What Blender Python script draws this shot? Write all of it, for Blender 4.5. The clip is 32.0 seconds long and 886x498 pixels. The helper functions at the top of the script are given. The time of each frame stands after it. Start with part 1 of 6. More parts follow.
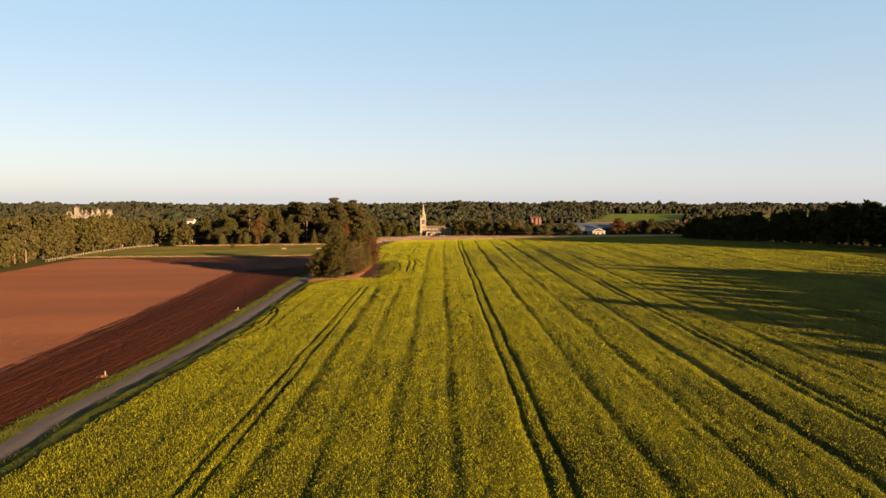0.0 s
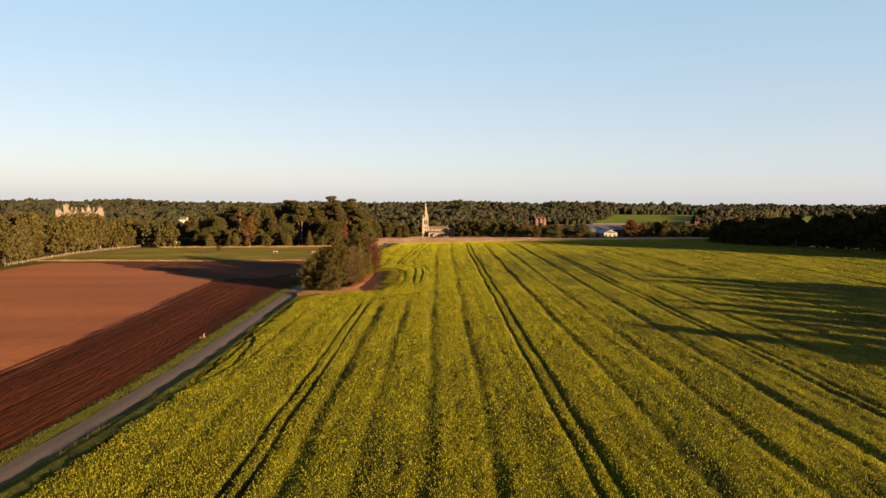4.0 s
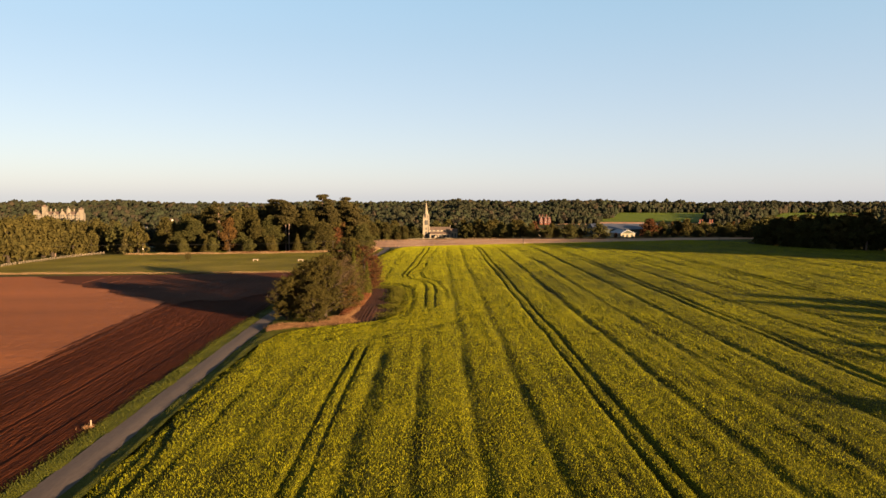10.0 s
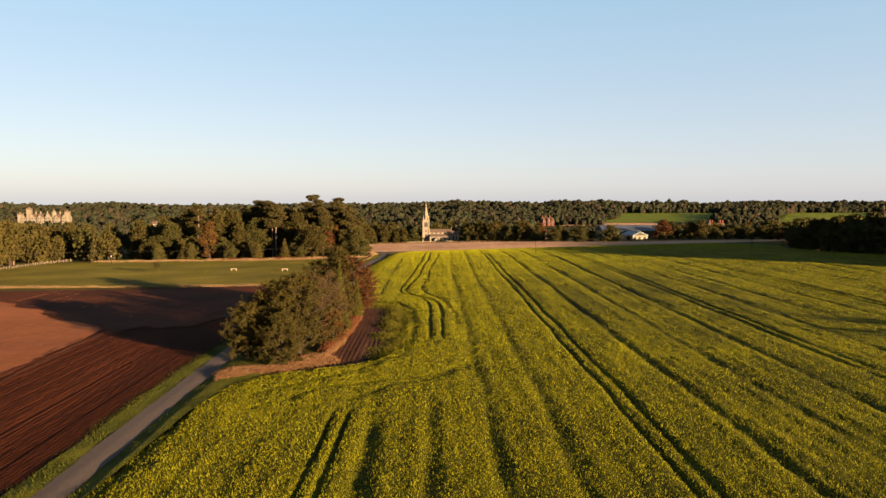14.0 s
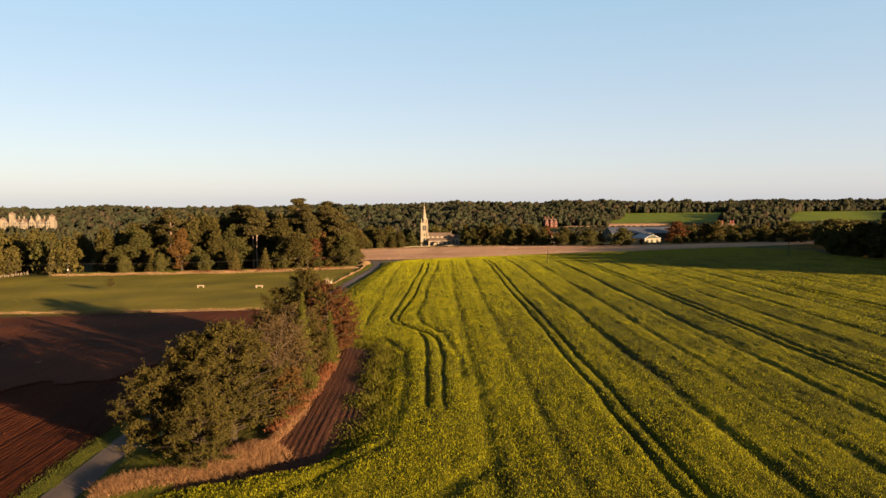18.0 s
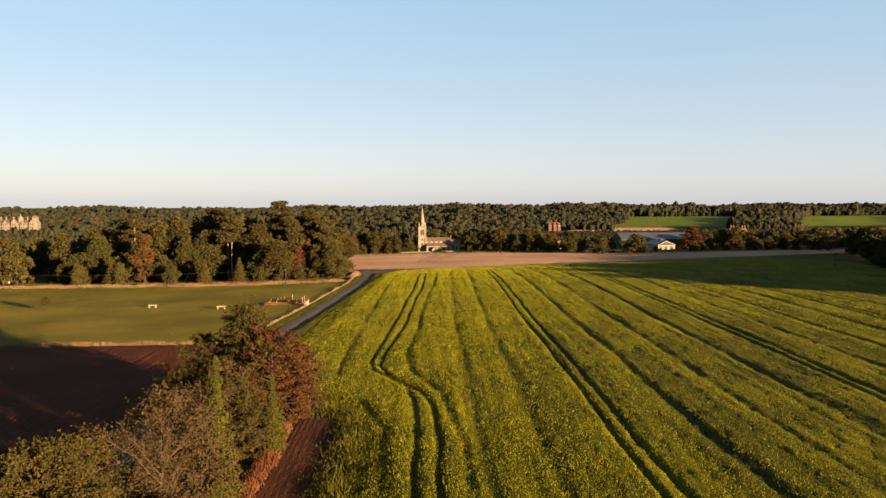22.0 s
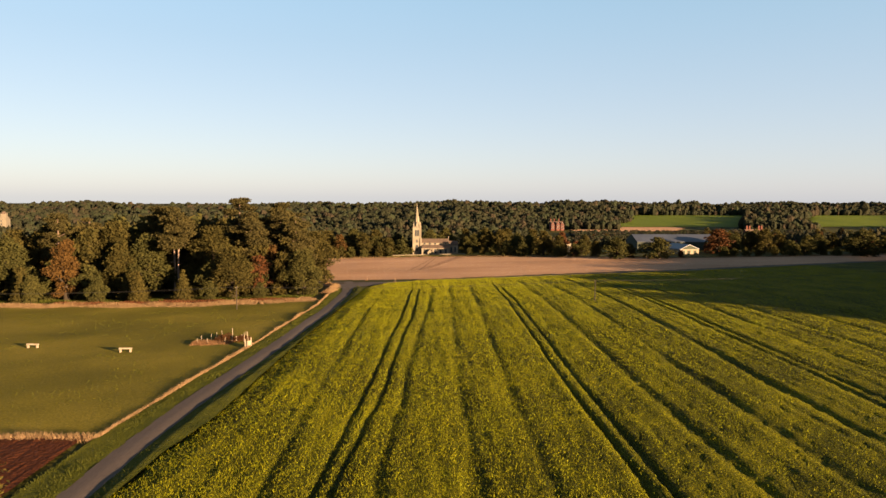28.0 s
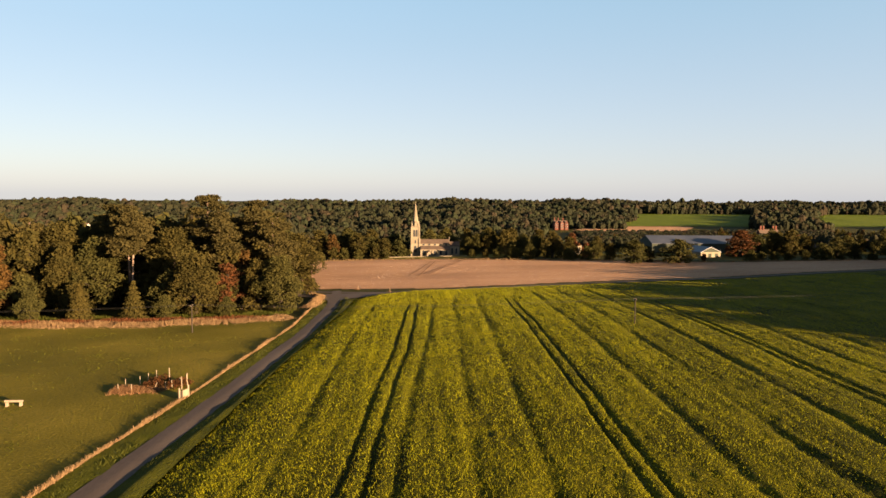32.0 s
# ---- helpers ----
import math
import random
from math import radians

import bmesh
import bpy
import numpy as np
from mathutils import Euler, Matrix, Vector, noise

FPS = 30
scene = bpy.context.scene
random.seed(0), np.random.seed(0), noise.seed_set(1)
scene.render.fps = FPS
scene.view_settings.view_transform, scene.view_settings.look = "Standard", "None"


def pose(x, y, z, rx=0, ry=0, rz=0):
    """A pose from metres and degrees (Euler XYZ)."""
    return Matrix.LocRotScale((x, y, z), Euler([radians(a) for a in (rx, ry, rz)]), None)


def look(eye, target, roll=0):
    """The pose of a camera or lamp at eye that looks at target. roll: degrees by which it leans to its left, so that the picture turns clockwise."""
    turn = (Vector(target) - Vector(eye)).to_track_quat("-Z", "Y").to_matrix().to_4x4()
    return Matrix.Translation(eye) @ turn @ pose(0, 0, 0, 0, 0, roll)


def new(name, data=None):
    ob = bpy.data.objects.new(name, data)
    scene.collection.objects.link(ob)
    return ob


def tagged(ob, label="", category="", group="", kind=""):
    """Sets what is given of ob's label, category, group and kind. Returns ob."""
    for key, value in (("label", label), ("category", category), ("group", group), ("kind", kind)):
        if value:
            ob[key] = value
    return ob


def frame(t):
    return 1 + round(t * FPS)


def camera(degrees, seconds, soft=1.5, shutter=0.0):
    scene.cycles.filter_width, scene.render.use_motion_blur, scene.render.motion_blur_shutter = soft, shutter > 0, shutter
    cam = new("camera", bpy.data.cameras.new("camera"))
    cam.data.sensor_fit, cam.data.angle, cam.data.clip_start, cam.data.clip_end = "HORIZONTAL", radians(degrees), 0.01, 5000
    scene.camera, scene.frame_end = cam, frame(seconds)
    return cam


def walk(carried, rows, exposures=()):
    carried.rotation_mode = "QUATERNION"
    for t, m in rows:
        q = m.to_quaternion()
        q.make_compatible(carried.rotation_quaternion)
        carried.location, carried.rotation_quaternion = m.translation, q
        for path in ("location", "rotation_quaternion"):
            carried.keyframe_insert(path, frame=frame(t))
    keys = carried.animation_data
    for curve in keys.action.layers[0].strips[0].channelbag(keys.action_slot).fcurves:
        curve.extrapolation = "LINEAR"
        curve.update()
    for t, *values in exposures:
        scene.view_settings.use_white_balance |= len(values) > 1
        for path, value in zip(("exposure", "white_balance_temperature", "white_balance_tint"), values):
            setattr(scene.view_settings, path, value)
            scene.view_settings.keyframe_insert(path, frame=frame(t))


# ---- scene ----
cam = camera(66.2, 32.0)
PATH = [
    (0, (5.279, -1.203, 24.177), (5.323, 0.792, 24.033), 0.2),
    (1, (4.959, 6.942, 24.081), (5.003, 8.936, 23.937), 0.1),
    (2, (4.488, 15.307, 24.07), (4.533, 17.301, 23.924), 0.0),
    (3, (3.16, 23.401, 24.124), (3.205, 25.395, 23.979), 0.3),
    (6, (0.036, 48.404, 23.893), (0.085, 50.398, 23.745), 0.7),
    (7, (-0.764, 56.051, 23.84), (-0.713, 58.044, 23.694), 0.5),
    (8, (-1.536, 64.492, 23.859), (-1.482, 66.486, 23.711), 0.4),
    (9, (-2.085, 72.815, 23.588), (-2.029, 74.808, 23.441), 0.3),
    (10, (-2.564, 81.271, 23.356), (-2.506, 83.265, 23.208), 0.2),
    (11, (-2.927, 89.623, 23.202), (-2.867, 91.616, 23.054), 0.2),
    (12, (-3.1, 98.018, 23.036), (-3.041, 100.012, 22.89), 0.1),
    (13, (-3.255, 106.331, 23.045), (-3.195, 108.325, 22.898), -0.0),
    (14, (-3.537, 114.547, 23.05), (-3.475, 116.54, 22.905), 0.0),
    (17, (-2.871, 139.117, 23.909), (-2.807, 141.111, 23.765), -0.3),
    (18, (-2.652, 147.754, 24.239), (-2.588, 149.748, 24.095), -0.4),
    (19, (-2.442, 156.898, 24.327), (-2.377, 158.892, 24.184), -0.2),
    (20, (-2.133, 165.269, 24.612), (-2.068, 167.263, 24.469), -0.1),
    (21, (-1.684, 173.299, 24.949), (-1.619, 175.293, 24.807), -0.1),
    (22, (-1.333, 181.265, 25.033), (-1.267, 183.259, 24.894), -0.1),
    (23, (-0.893, 189.299, 25.058), (-0.826, 191.293, 24.92), -0.1),
    (24, (-0.563, 197.429, 25.128), (-0.494, 199.423, 24.99), -0.0),
    (25, (-0.019, 205.184, 25.439), (0.051, 207.177, 25.297), -0.0),
    (28, (-0.015, 231.555, 25.456), (0.062, 233.549, 25.308), 0.2),
    (29, (0.231, 239.509, 25.476), (0.308, 241.502, 25.327), 0.2),
    (30, (0.34, 247.479, 25.539), (0.417, 249.471, 25.387), 0.2),
    (31, (0.28, 255.674, 25.467), (0.359, 257.667, 25.314), 0.3),
    (32, (0.117, 264.113, 25.529), (0.198, 266.106, 25.374), 0.4),
]
walk(cam, [(t, look(eye, target, roll)) for t, eye, target, roll in PATH], [(0, 2.68, 7500, 19), (32, 2.68, 7500, 19)])

# ---- daylight: low evening sun behind and to the side, clear sky ----
SUN_UP, SUN_TURN = 7.6, 132.0
world = bpy.data.worlds.new("sky")
scene.world = world
world.use_nodes = True
wn = world.node_tree.nodes
sky = wn.new("ShaderNodeTexSky")
sky.sky_type, sky.sun_disc = "NISHITA", False
sky.sun_elevation, sky.sun_rotation = radians(SUN_UP), radians(SUN_TURN)
sky.air_density, sky.dust_density, sky.ozone_density = 0.75, 0.8, 1.0
veil = wn.new("ShaderNodeMix")
veil.data_type = "RGBA"
tone, lift = wn.new("ShaderNodeMix"), wn.new("ShaderNodeMapRange")
tone.data_type = "RGBA"
tone.inputs[6].default_value, tone.inputs[7].default_value = (1.70, 2.10, 2.62, 1), (0.98, 2.0, 2.85, 1)
lift.inputs["From Min"].default_value, lift.inputs["From Max"].default_value = 0.02, 0.30
world.node_tree.links.new(lift.outputs[0], tone.inputs["Factor"])
world.node_tree.links.new(tone.outputs[2], veil.inputs[7])
dome, split, fade = wn.new("ShaderNodeTexCoord"), wn.new("ShaderNodeSeparateXYZ"), wn.new("ShaderNodeMapRange")
fade.inputs["From Min"].default_value, fade.inputs["From Max"].default_value = 0.22, 0.75
fade.inputs["To Min"].default_value, fade.inputs["To Max"].default_value = 0.75, 0.0
world.node_tree.links.new(dome.outputs["Generated"], split.inputs[0])
world.node_tree.links.new(split.outputs["Z"], fade.inputs["Value"])
world.node_tree.links.new(split.outputs["Z"], lift.inputs["Value"])
world.node_tree.links.new(fade.outputs[0], veil.inputs["Factor"])
deep_blue = wn.new("ShaderNodeMix")
deep_blue.data_type, deep_blue.blend_type = "RGBA", "MULTIPLY"
deep_blue.inputs[7].default_value = (0.45, 0.45, 0.48, 1)
zenith = wn.new("ShaderNodeMapRange")
zenith.inputs["From Min"].default_value, zenith.inputs["From Max"].default_value = 0.32, 0.6
world.node_tree.links.new(split.outputs["Z"], zenith.inputs["Value"])
world.node_tree.links.new(zenith.outputs[0], deep_blue.inputs["Factor"])
world.node_tree.links.new(sky.outputs[0], deep_blue.inputs[6])
world.node_tree.links.new(deep_blue.outputs[2], veil.inputs[6])
world.node_tree.links.new(veil.outputs[2], wn["Background"].inputs[0])
wn["Background"].inputs[1].default_value = 0.05
sun = new("sun", bpy.data.lights.new("sun", "SUN"))
sun.data.energy, sun.data.angle, sun.data.color = 5.0, radians(0.6), (1.0, 0.74, 0.45)
sun.matrix_world = look((0, 0, 0), (-math.sin(radians(SUN_TURN)), -math.cos(radians(SUN_TURN)), -math.tan(radians(SUN_UP))))

rng = np.random.default_rng(7)

# ---- noise and terrain ----
LATTICE = np.random.default_rng(3).random((256, 256))


def noise2(x, y, scale, shift=0):
    """Smooth value noise, 0 to 1, of about that many metres."""
    x, y = np.asarray(x, float) / scale + 31.7 * shift, np.asarray(y, float) / scale + 17.3 * shift
    i, j = np.floor(x).astype(int), np.floor(y).astype(int)
    u, v = x - i, y - j
    u, v = u * u * (3 - 2 * u), v * v * (3 - 2 * v)
    i, j, k, m = i % 256, j % 256, (i + 1) % 256, (j + 1) % 256
    return (LATTICE[i, j] * (1 - u) + LATTICE[k, j] * u) * (1 - v) + (LATTICE[i, m] * (1 - u) + LATTICE[k, m] * u) * v


KNOT_Y = [-6000, 340, 400, 440, 477, 560, 660, 713, 800, 1000, 1200, 1500, 1800, 2300, 6000]
KNOT_Z = [0, 0, -1, -2.6, -4.7, -8, -11.3, -14.2, -16.5, -18.5, -17.5, -9.5, -5, -3, -16]
FALL_Y = np.arange(-1000, 5200, 4.0)
FALL_Z = np.convolve(np.pad(np.interp(FALL_Y, KNOT_Y, KNOT_Z), 6, "edge"), np.ones(13) / 13, "valid")


def canopy_level(x, y):
    return np.interp(y, FALL_Y, FALL_Z) + 7 * np.clip((y - 1500) / 500, 0, 1) * (noise2(x, 0 * y, 260, 4) - 0.5) + 0.0236 * 160 * np.tanh(np.asarray(x, float) / 160)


def ground_z(x, y):
    return canopy_level(x, y) - 0.35


# ---- mesh helpers ----
def mesh(name, verts, faces, smooth=False):
    verts, faces = np.asarray(verts, np.float32), np.asarray(faces, np.int32)
    me = bpy.data.meshes.new(name)
    n, k = faces.shape
    me.vertices.add(len(verts))
    me.vertices.foreach_set("co", verts.ravel())
    me.loops.add(n * k)
    me.loops.foreach_set("vertex_index", faces.ravel())
    me.polygons.add(n)
    me.polygons.foreach_set("loop_start", np.arange(0, n * k, k, dtype=np.int32))
    me.polygons.foreach_set("loop_total", np.full(n, k, dtype=np.int32))
    me.polygons.foreach_set("use_smooth", np.full(n, smooth))
    me.update(calc_edges=True)
    return me


def put(name, me, material, parent=None, label="", at=None):
    ob = new(name, me)
    if material and not len(me.materials):
        me.materials.append(material)
    if parent:
        ob.parent = parent
    if label:
        ob["label"] = label
    if at is not None:
        ob.matrix_basis = at
    return ob


def part(name, bm, material, parent, label=""):
    me = bpy.data.meshes.new(name)
    bm.normal_update()
    bm.to_mesh(me)
    bm.free()
    return put(name, me, material, parent, label)


def thing(name, place, label, category, group="", turn=0.0):
    ob = new(name)
    ob.empty_display_size = 0.2
    ob.matrix_basis = pose(*place, 0, 0, turn)
    return tagged(ob, label, category, group)


def merge(pieces):
    """Joins (verts, faces) pairs of one face size."""
    vs, fs, n = [], [], 0
    for v, f in pieces:
        vs.append(np.asarray(v, float))
        fs.append(np.asarray(f) + n)
        n += len(v)
    return np.concatenate(vs), np.concatenate(fs)


def grid(xs, ys, z, keep=None):
    """A sheet over the plan; z(x, y); keep(x, y) says which faces stay."""
    gx, gy = np.meshgrid(xs, ys)
    return sheet(gx, gy, z, keep)


def sheet(gx, gy, z, keep=None):
    rows, cols = gx.shape
    verts = np.stack([gx.ravel(), gy.ravel(), np.ravel(z(gx, gy))], 1)
    idx = np.arange(rows * cols).reshape(rows, cols)
    faces = np.stack([idx[:-1, :-1], idx[:-1, 1:], idx[1:, 1:], idx[1:, :-1]], -1).reshape(-1, 4)
    if keep is not None:
        mid = verts[faces].mean(1)
        faces = faces[keep(mid[:, 0], mid[:, 1])]
        used, faces = np.unique(faces, return_inverse=True)
        verts, faces = verts[used], faces.reshape(-1, 4)
    return verts, faces


def between(left, right, ys, step, z):
    """A sheet between two lines x = left(y), x = right(y)."""
    ys = np.asarray(ys, float)
    a, b = left(ys), right(ys)
    n = max(2, int(np.ceil((b - a).max() / step)) + 1)
    s = np.linspace(0, 1, n)
    gx = a[:, None] + (b - a)[:, None] * s
    return sheet(gx, np.repeat(ys[:, None], n, 1), z)


def line(points):
    ys, xs = zip(*points)
    return lambda y: np.interp(y, ys, xs)


def tube(points, radii, sides=6):
    """A tapered round bar through the points."""
    points, radii = np.asarray(points, float), np.asarray(radii, float)
    ways = np.gradient(points, axis=0)
    ways /= np.linalg.norm(ways, axis=1)[:, None] + 1e-9
    ref = np.where(np.abs(ways[:, 2:3]) > 0.9, [[1.0, 0, 0]], [[0, 0, 1.0]])
    u = np.cross(ways, ref)
    u /= np.linalg.norm(u, axis=1)[:, None] + 1e-9
    w = np.cross(ways, u)
    a = np.arange(sides) * 2 * np.pi / sides
    ring = points[:, None] + radii[:, None, None] * (np.cos(a)[None, :, None] * u[:, None] + np.sin(a)[None, :, None] * w[:, None])
    n = len(points)
    idx = np.arange(n * sides).reshape(n, sides)
    nxt = np.roll(idx, -1, 1)
    faces = np.stack([idx[:-1], nxt[:-1], nxt[1:], idx[1:]], -1).reshape(-1, 4)
    return ring.reshape(-1, 3), faces


def cards(centres, normals, sizes, r, droop=0.35):
    """Small bent leaf clumps: a four-cornered leaf at each centre."""
    n = len(centres)
    normals = normals + r.normal(0, 0.55, (n, 3))
    normals /= np.linalg.norm(normals, axis=1)[:, None] + 1e-9
    u = np.cross(normals, r.normal(0, 1, (n, 3)))
    u /= np.linalg.norm(u, axis=1)[:, None] + 1e-9
    v = np.cross(normals, u)
    s = sizes[:, None]
    a, b = r.uniform(0.6, 1.1, (n, 1)) * s, r.uniform(0.35, 0.75, (n, 1)) * s
    bend = -droop * s * normals
    verts = np.stack([centres - a * u + bend, centres - b * v, centres + a * u + bend, centres + b * v * r.uniform(0.5, 1.2, (n, 1))], 1)
    return verts.reshape(-1, 3), np.arange(4 * n).reshape(n, 4)


def blades(places, heights, widths, r, lean=0.35):
    """Upright three-cornered grass blades."""
    n = len(places)
    a = r.uniform(0, 2 * np.pi, n)
    side = np.stack([np.cos(a), np.sin(a), np.zeros(n)], 1) * widths[:, None]
    tip = places + np.stack([r.normal(0, lean, n) * heights, r.normal(0, lean, n) * heights, heights], 1)
    verts = np.stack([places - side, places + side, tip], 1)
    return verts.reshape(-1, 3), np.arange(3 * n).reshape(n, 3)


def box(bm, x0, x1, y0, y1, z0, z1):
    vs = [bm.verts.new((x, y, z)) for z in (z0, z1) for x, y in ((x0, y0), (x1, y0), (x1, y1), (x0, y1))]
    for f in ((3, 2, 1, 0), (4, 5, 6, 7), (0, 1, 5, 4), (1, 2, 6, 5), (2, 3, 7, 6), (3, 0, 4, 7)):
        bm.faces.new([vs[i] for i in f])
    return bm


def prism(bm, outline, y0, y1):
    """A solid whose outline in x, z runs from y0 to y1."""
    a = [bm.verts.new((x, y0, z)) for x, z in outline]
    b = [bm.verts.new((x, y1, z)) for x, z in outline]
    bm.faces.new(a)
    bm.faces.new(b[::-1])
    for i in range(len(a)):
        j = (i + 1) % len(a)
        bm.faces.new((a[j], a[i], b[i], b[j]))
    return bm


def turned(bm, outline, x0, x1):
    """A solid whose outline in y, z runs from x0 to x1."""
    a = [bm.verts.new((x0, y, z)) for y, z in outline]
    b = [bm.verts.new((x1, y, z)) for y, z in outline]
    bm.faces.new(a[::-1])
    bm.faces.new(b)
    for i in range(len(a)):
        j = (i + 1) % len(a)
        bm.faces.new((a[i], a[j], b[j], b[i]))
    return bm


def cone(bm, x, y, z0, z1, r0, r1, sides=8, spin=0.0):
    ring = []
    for z, rad in ((z0, r0), (z1, r1)):
        ring.append([bm.verts.new((x + rad * math.cos(spin + 2 * math.pi * i / sides), y + rad * math.sin(spin + 2 * math.pi * i / sides), z)) for i in range(sides)])
    for i in range(sides):
        j = (i + 1) % sides
        bm.faces.new((ring[0][i], ring[0][j], ring[1][j], ring[1][i]))
    bm.faces.new(ring[0][::-1])
    bm.faces.new(ring[1])
    return bm


# ---- materials ----
def material(name, low, high, scale=1.0, rough=0.9, bump=0.0, fine=None, detail=6.0, island=0.0, stretch=(1, 1, 1), through_light=0.0, metal=0.0, third=None, objects=0.0, spec=0.3, grain=0.8):
    """Two or three colours mixed by noise at two sizes, with relief and gloss."""
    m = bpy.data.materials.new(name)
    m.use_nodes = True
    nt = m.node_tree
    nodes, link = nt.nodes, nt.links.new
    bs = nodes["Principled BSDF"]
    bs.inputs["Roughness"].default_value, bs.inputs["Metallic"].default_value = rough, metal
    bs.inputs["Specular IOR Level"].default_value = spec
    geo = nodes.new("ShaderNodeNewGeometry")
    mp = nodes.new("ShaderNodeMapping")
    mp.inputs["Scale"].default_value = stretch
    link(geo.outputs["Position"], mp.inputs["Vector"])
    big, small = nodes.new("ShaderNodeTexNoise"), nodes.new("ShaderNodeTexNoise")
    for node, size in ((big, scale), (small, fine or scale * 7)):
        node.inputs["Scale"].default_value, node.inputs["Detail"].default_value = size, detail
        link(mp.outputs[0], node.inputs["Vector"])
    add = nodes.new("ShaderNodeMath")
    add.operation = "MULTIPLY_ADD"
    link(small.outputs["Fac"], add.inputs[0])
    add.inputs[1].default_value = grain
    link(big.outputs["Fac"], add.inputs[2])
    value = add.outputs[0]
    spread = 1.0 + grain
    for kind, share in (("isle", island), ("object", objects)):
        if not share:
            continue
        extra = nodes.new("ShaderNodeMath")
        extra.operation = "MULTIPLY_ADD"
        if kind == "isle":
            link(geo.outputs["Random Per Island"], extra.inputs[0])
        else:
            info = nodes.new("ShaderNodeObjectInfo")
            link(info.outputs["Random"], extra.inputs[0])
        extra.inputs[1].default_value = share
        link(value, extra.inputs[2])
        value = extra.outputs[0]
        spread += share
    ramp = nodes.new("ShaderNodeValToRGB")
    half = spread / 2
    scaled = nodes.new("ShaderNodeMapRange")
    scaled.inputs["From Min"].default_value, scaled.inputs["From Max"].default_value = half - 0.35 - (island + objects) * 0.4, half + 0.35 + (island + objects) * 0.4
    link(value, scaled.inputs["Value"])
    link(scaled.outputs[0], ramp.inputs["Fac"])
    ramp.color_ramp.elements[0].color, ramp.color_ramp.elements[1].color = (*low, 1), (*high, 1)
    if third:
        e = ramp.color_ramp.elements.new(0.5)
        e.color = (*third, 1)
    link(ramp.outputs["Color"], bs.inputs["Base Color"])
    if bump:
        b = nodes.new("ShaderNodeBump")
        b.inputs["Strength"].default_value, b.inputs["Distance"].default_value = 1.0, bump
        link(small.outputs["Fac"], b.inputs["Height"])
        link(b.outputs["Normal"], bs.inputs["Normal"])
    if through_light:
        tr, mix = nodes.new("ShaderNodeBsdfTranslucent"), nodes.new("ShaderNodeMixShader")
        link(ramp.outputs["Color"], tr.inputs["Color"])
        mix.inputs[0].default_value = through_light
        link(bs.outputs[0], mix.inputs[1])
        link(tr.outputs[0], mix.inputs[2])
        link(mix.outputs[0], nodes["Material Output"].inputs["Surface"])
    return m


